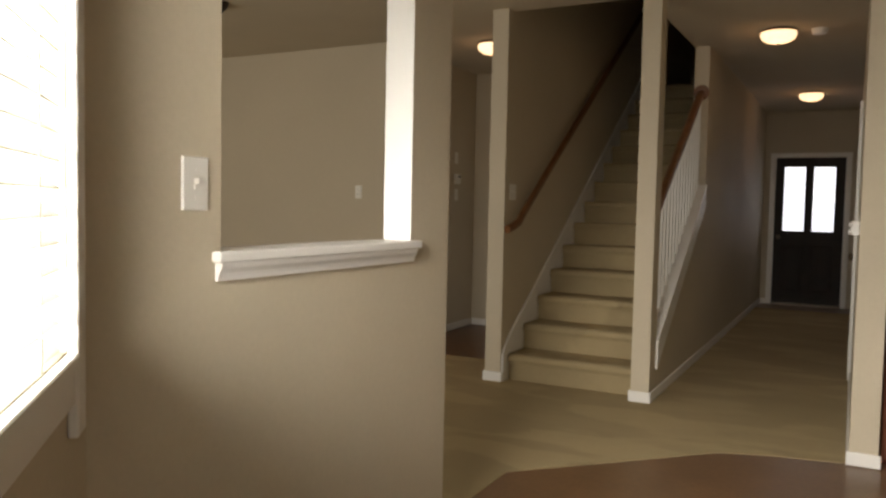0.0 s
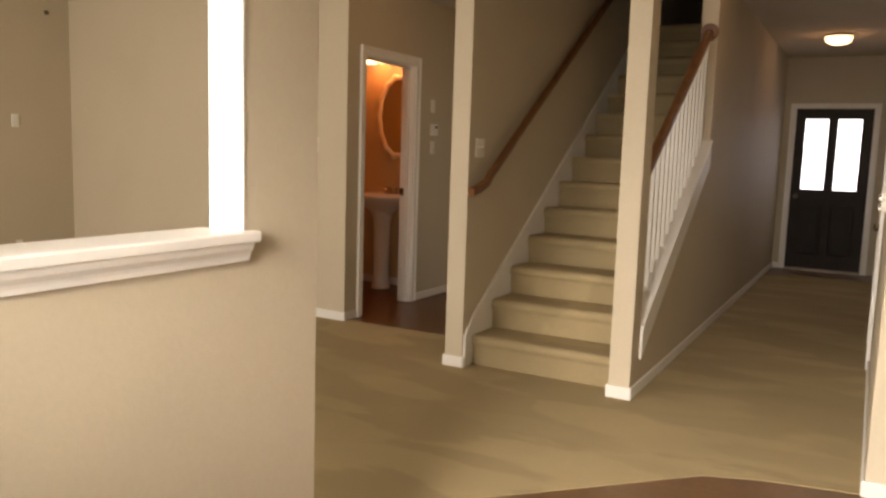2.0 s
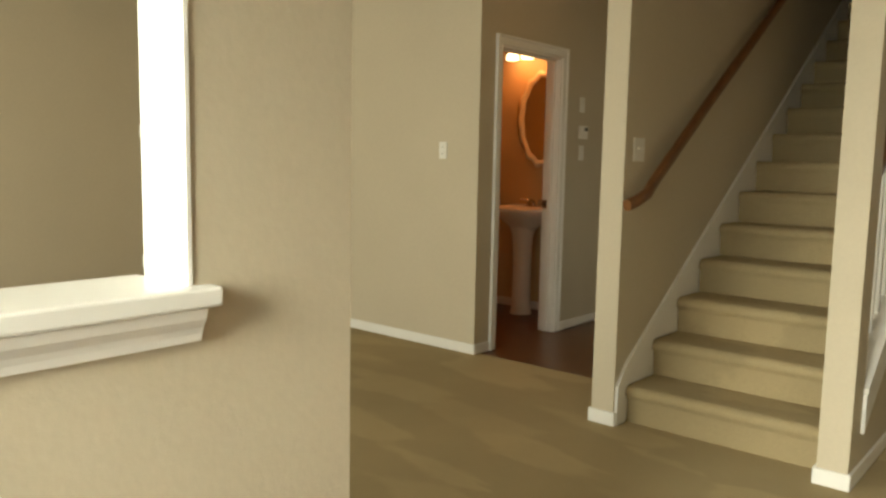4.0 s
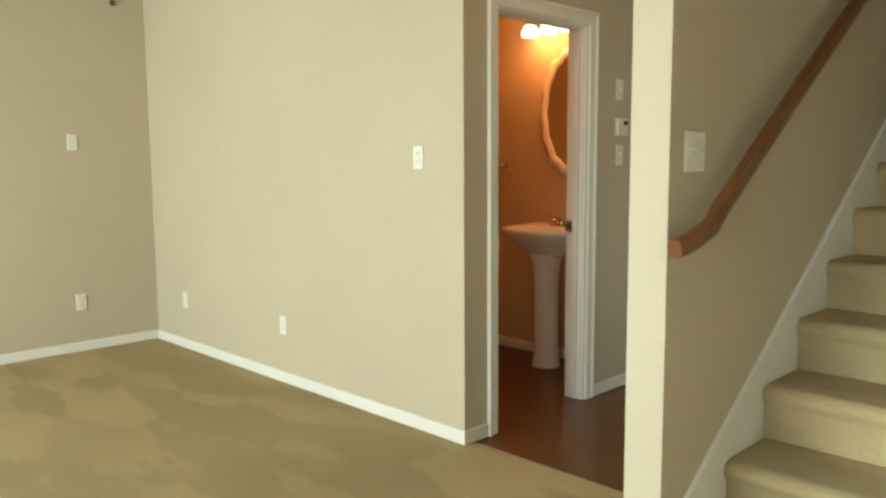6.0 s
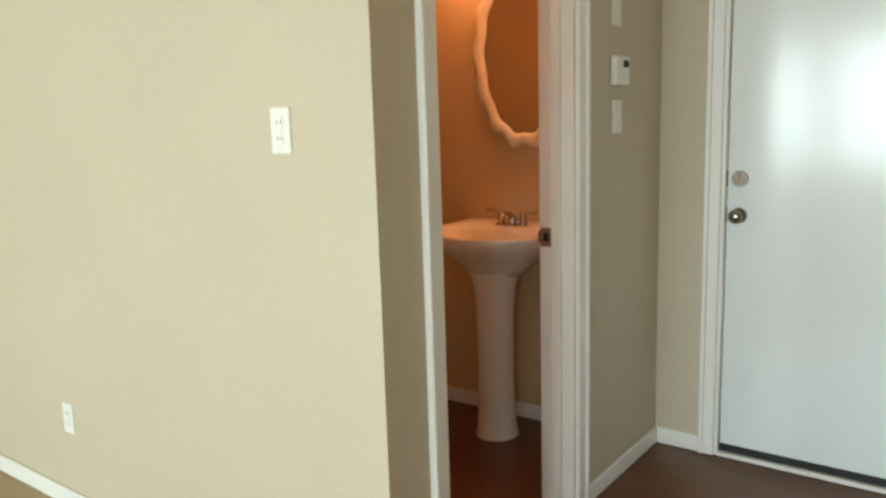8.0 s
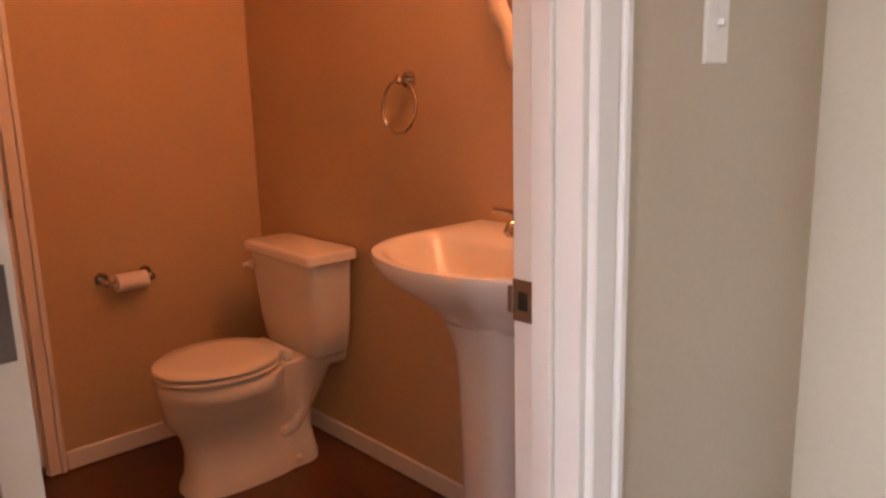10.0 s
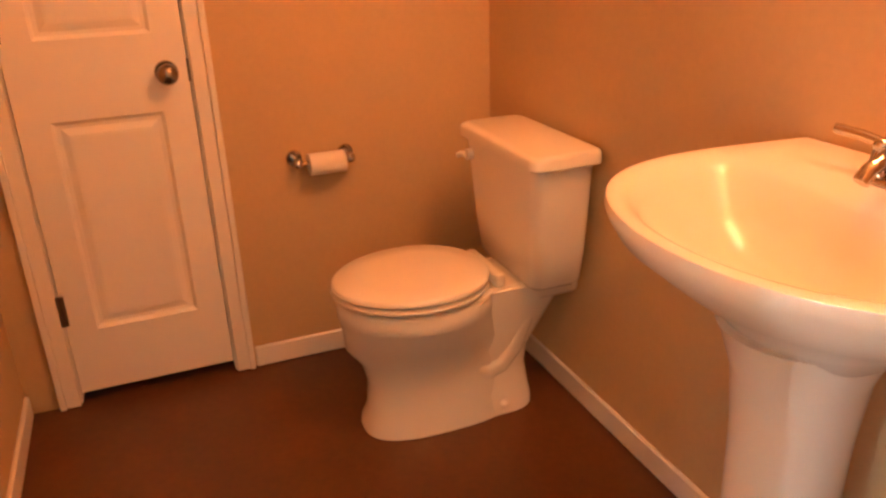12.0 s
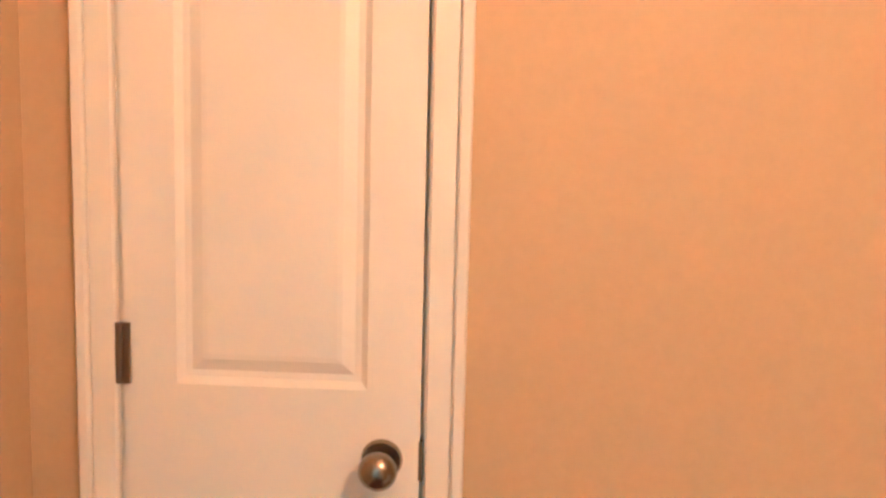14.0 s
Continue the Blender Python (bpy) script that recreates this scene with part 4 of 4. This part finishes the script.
def sink():
    ob = thing("pedestal_sink", "white porcelain pedestal sink with chrome faucet", "sink", place=pose(-2.0, B_Y - 0.004, 0) @ Matrix.Diagonal((1.03, 0.94, 1.055, 1)))
    N = 48

    def ring(s, z, dy=0.0, deck=0.0):
        out = []
        for k in range(N):
            a = math.pi * k / (N - 1)
            x = 0.312 * math.cos(a)
            y = -0.16 - 0.362 * max(0.0, math.sin(a)) ** 0.72
            out.append((x * s, -0.27 + (y + 0.27) * s + dy, z))
        # back edge
        for k in range(1, 10):
            x = -0.312 + 0.624 * k / 10
            yb = -0.002 if abs(x) < 0.28 else -0.03
            out.append((x * s, -0.27 + (yb + 0.27 - deck) * s + dy, z + (0.014 if s > 0.94 else 0.0)))
        return out
    bm = bmesh.new()
    loft(bm, [ring(0.34, 0.685, 0.02), ring(0.46, 0.722, 0.02), ring(0.72, 0.772, 0.01), ring(0.93, 0.818), ring(0.985, 0.841), ring(1.0, 0.852), ring(0.99, 0.862), ring(0.95, 0.866),
              ring(0.86, 0.860, -0.005, 0.115), ring(0.80, 0.842, -0.006, 0.12), ring(0.68, 0.79, -0.01, 0.12), ring(0.48, 0.748, -0.015, 0.11), ring(0.22, 0.733, -0.02, 0.10)])
    part("basin", bm, PORCELAIN, ob, smooth=50)
    bm = bmesh.new()
    cyl(bm, (0, -0.285, 0.732), (0, -0.285, 0.7355), 0.022, None, 20)
    part("drain", bm, CHROME, ob, "chrome drain", smooth=40)
    bm = bmesh.new()

    def pr(wx, wy, z, cy=-0.24):
        return [(wx * math.cos(a), cy + wy * math.sin(a), z) for a in [k * math.tau / 32 for k in range(32)]]
    loft(bm, [pr(0.092, 0.105, 0.0), pr(0.092, 0.105, 0.012), pr(0.084, 0.098, 0.03), pr(0.078, 0.092, 0.12), pr(0.076, 0.09, 0.35), pr(0.080, 0.095, 0.55), pr(0.088, 0.106, 0.64), pr(0.105, 0.125, 0.69), pr(0.115, 0.135, 0.71)])
    part("pedestal", bm, PORCELAIN, ob, smooth=50)
    bm = bmesh.new()
    box(bm, -0.075, 0.075, -0.105, -0.05, 0.862, 0.876, bevel=0.006)
    cyl(bm, (0, -0.078, 0.87), (0, -0.078, 0.905), 0.02, 0.016, 18)
    tube(bm, [(0, -0.078, 0.895), (0, -0.10, 0.918), (0, -0.14, 0.92), (0, -0.175, 0.905), (0, -0.185, 0.892)], 0.011, 12)
    fc = part("faucet", bm, CHROME, ob, "chrome centerset faucet", smooth=45)
    for sx in (-1, 1):
        bm = bmesh.new()
        cyl(bm, (sx * 0.055, -0.078, 0.872), (sx * 0.055, -0.078, 0.910), 0.018, 0.012, 16)
        tube(bm, [(sx * 0.05, -0.078, 0.917), (sx * 0.085, -0.085, 0.924), (sx * 0.125, -0.092, 0.926)], 0.0075, 10)
        ball(bm, (sx * 0.055, -0.078, 0.915), 0.014, 1, 1, 0.8, 12, 8)
        part("handle", bm, CHROME, fc, "chrome lever handle", smooth=45)
    return ob


sink()

# mirror with a wavy oval frame
mr = thing("wall_mirror", "oval wall mirror with a wavy cream frame", "mirror", place=pose(-1.972, B_Y, 1.668))
bm = bmesh.new()
n = 96


def oval(s, dy, wave, grow=0.0):
    out = []
    for k in range(n):
        a = k * math.tau / n
        r = 1 + wave * 0.036 * math.cos(14 * a)
        out.append(((0.256 * s + grow) * r * math.cos(a), dy, (0.41 * s + grow) * r * math.sin(a)))
    return out


prof = [oval(1.0, -0.001, 1), oval(1.0, -0.016, 1), oval(1.0, -0.026, 0.9, -0.010), oval(1.0, -0.030, 0.7, -0.026), oval(1.0, -0.024, 0.7, -0.046), oval(1.0, -0.014, 0.5, -0.054), oval(1.0, -0.004, 0.4, -0.057)]
loft(bm, prof, False, False)
part("mirror_frame", bm, FRAME_CREAM, mr, "wavy cream painted frame", smooth=50)
bm = bmesh.new()
vs = [bm.verts.new(p) for p in oval(1.0, -0.010, 0.45, -0.0535)]
bm.faces.new(vs)
vs2 = [bm.verts.new((p[0], -0.004, p[2])) for p in oval(1.0, -0.010, 0.45, -0.0535)]
bm.faces.new(list(reversed(vs2)))
for i in range(n):
    bm.faces.new((vs[i], vs2[i], vs2[(i + 1) % n], vs[(i + 1) % n]))
part("mirror_glass", bm, MIRROR, mr, "silvered mirror glass")

# vanity light
vl = thing("vanity_light", "lit four-shade vanity light bar above the mirror", "wall light", place=pose(-2.03, B_Y, 2.25))
bm = bmesh.new()
box(bm, -0.31, 0.31, -0.022, -0.0005, -0.03, 0.05, bevel=0.006)
part("bar", bm, BRONZE, vl, "dark metal bar")
for i in range(4):
    x = -0.235 + i * 0.157
    bm = bmesh.new()
    tube(bm, [(x, -0.02, 0.01), (x, -0.07, 0.02), (x, -0.085, 0.0)], 0.008, 8)
    cyl(bm, (x, -0.085, -0.005), (x, -0.085, 0.02), 0.02, 0.014, 14)
    part("arm", bm, BRONZE, vl, smooth=45)
    bm = bmesh.new()
    loft(bm, [[(x + r * math.cos(a), -0.085 + r * math.sin(a), z) for a in [k * math.tau / 20 for k in range(20)]] for r, z in ((0.052, -0.075), (0.056, -0.06), (0.05, -0.03), (0.035, -0.008), (0.022, -0.002))])
    part("shade", bm, VANITY_GLASS, vl, "glowing glass shade", smooth=60)
for x in (-2.19, -1.87):
    point_light("vanity_lamp_light", (x, B_Y - 0.18, 2.20), 8.6, WARM, 0.06)

# towel ring
tr = thing("towel_ring", "chrome towel ring on the wall", "towel ring", place=pose(-2.555, B_Y, 1.315))
bm = bmesh.new()
cyl(bm, (0, 0, 0), (0, -0.012, 0), 0.026, 0.024, 20)
cyl(bm, (0, -0.012, 0), (0, -0.04, 0), 0.010, 0.010, 14)
ball(bm, (0, -0.042, 0), 0.014, 1, 1, 1, 14, 10)
part("post", bm, CHROME, tr, smooth=45)
bm = bmesh.new()
tube(bm, [(0.078 * math.sin(a), -0.04 - 0.006 * (1 - math.cos(a)), -0.078 + 0.078 * math.cos(a)) for a in [k * math.tau / 40 for k in range(40)]], 0.0045, 8, True)
part("ring", bm, CHROME, tr, "chrome ring", smooth=60)

# toilet paper holder
tp = thing("toilet_paper_holder", "chrome two-post holder for toilet paper", "paper holder", place=pose(A_X, 1.724, 0.658))
for sy in (-0.078, 0.078):
    bm = bmesh.new()
    cyl(bm, (0, sy, 0), (0.010, sy, 0), 0.024, 0.022, 20)
    cyl(bm, (0.010, sy, 0), (0.052, sy, -0.004), 0.010, 0.009, 12)
    ball(bm, (0.056, sy, -0.005), 0.016, 1, 1, 1, 14, 10)
    part("post", bm, CHROME, tp, smooth=45)
bm = bmesh.new()
cyl(bm, (0.056, -0.075, -0.005), (0.056, 0.075, -0.005), 0.006, None, 12)
part("spindle", bm, CHROME, tp, smooth=45)
rl = thing("toilet_paper_roll", "small half-used roll of white toilet paper", "toilet paper", place=pose(A_X + 0.056, 1.731, 0.647))
bm = bmesh.new()
prof = [(0.012, -0.054), (0.030, -0.054), (0.032, -0.052), (0.032, 0.052), (0.030, 0.054), (0.012, 0.054)]
rr = [[bm.verts.new((r * math.cos(a), y, r * math.sin(a))) for a in [k * math.tau / 32 for k in range(32)]] for r, y in prof]
for i in range(len(rr)):
    p, q = rr[i], rr[(i + 1) % len(rr)]
    for k in range(32):
        bm.faces.new((p[k], p[(k + 1) % 32], q[(k + 1) % 32], q[k]))
part("paper", bm, PAPER, rl, smooth=40)

# door stop on the baseboard
ds = thing("door_stop", "small spring door stop on the baseboard", "door stop", place=pose(-2.72, C_Y + T, 0.045))
bm = bmesh.new()
tube(bm, [(0.006 * math.cos(k * 0.9), 0.004 + 0.0011 * k, 0.006 * math.sin(k * 0.9)) for k in range(52)], 0.0016, 6)
cyl(bm, (0, 0, 0), (0, 0.006, 0), 0.011, None, 12)
part("spring", bm, NICKEL, ds, smooth=60)
bm = bmesh.new()
cyl(bm, (0, 0.060, 0), (0, 0.072, 0), 0.008, None, 12)
part("tip", bm, PLASTIC, ds, smooth=60)
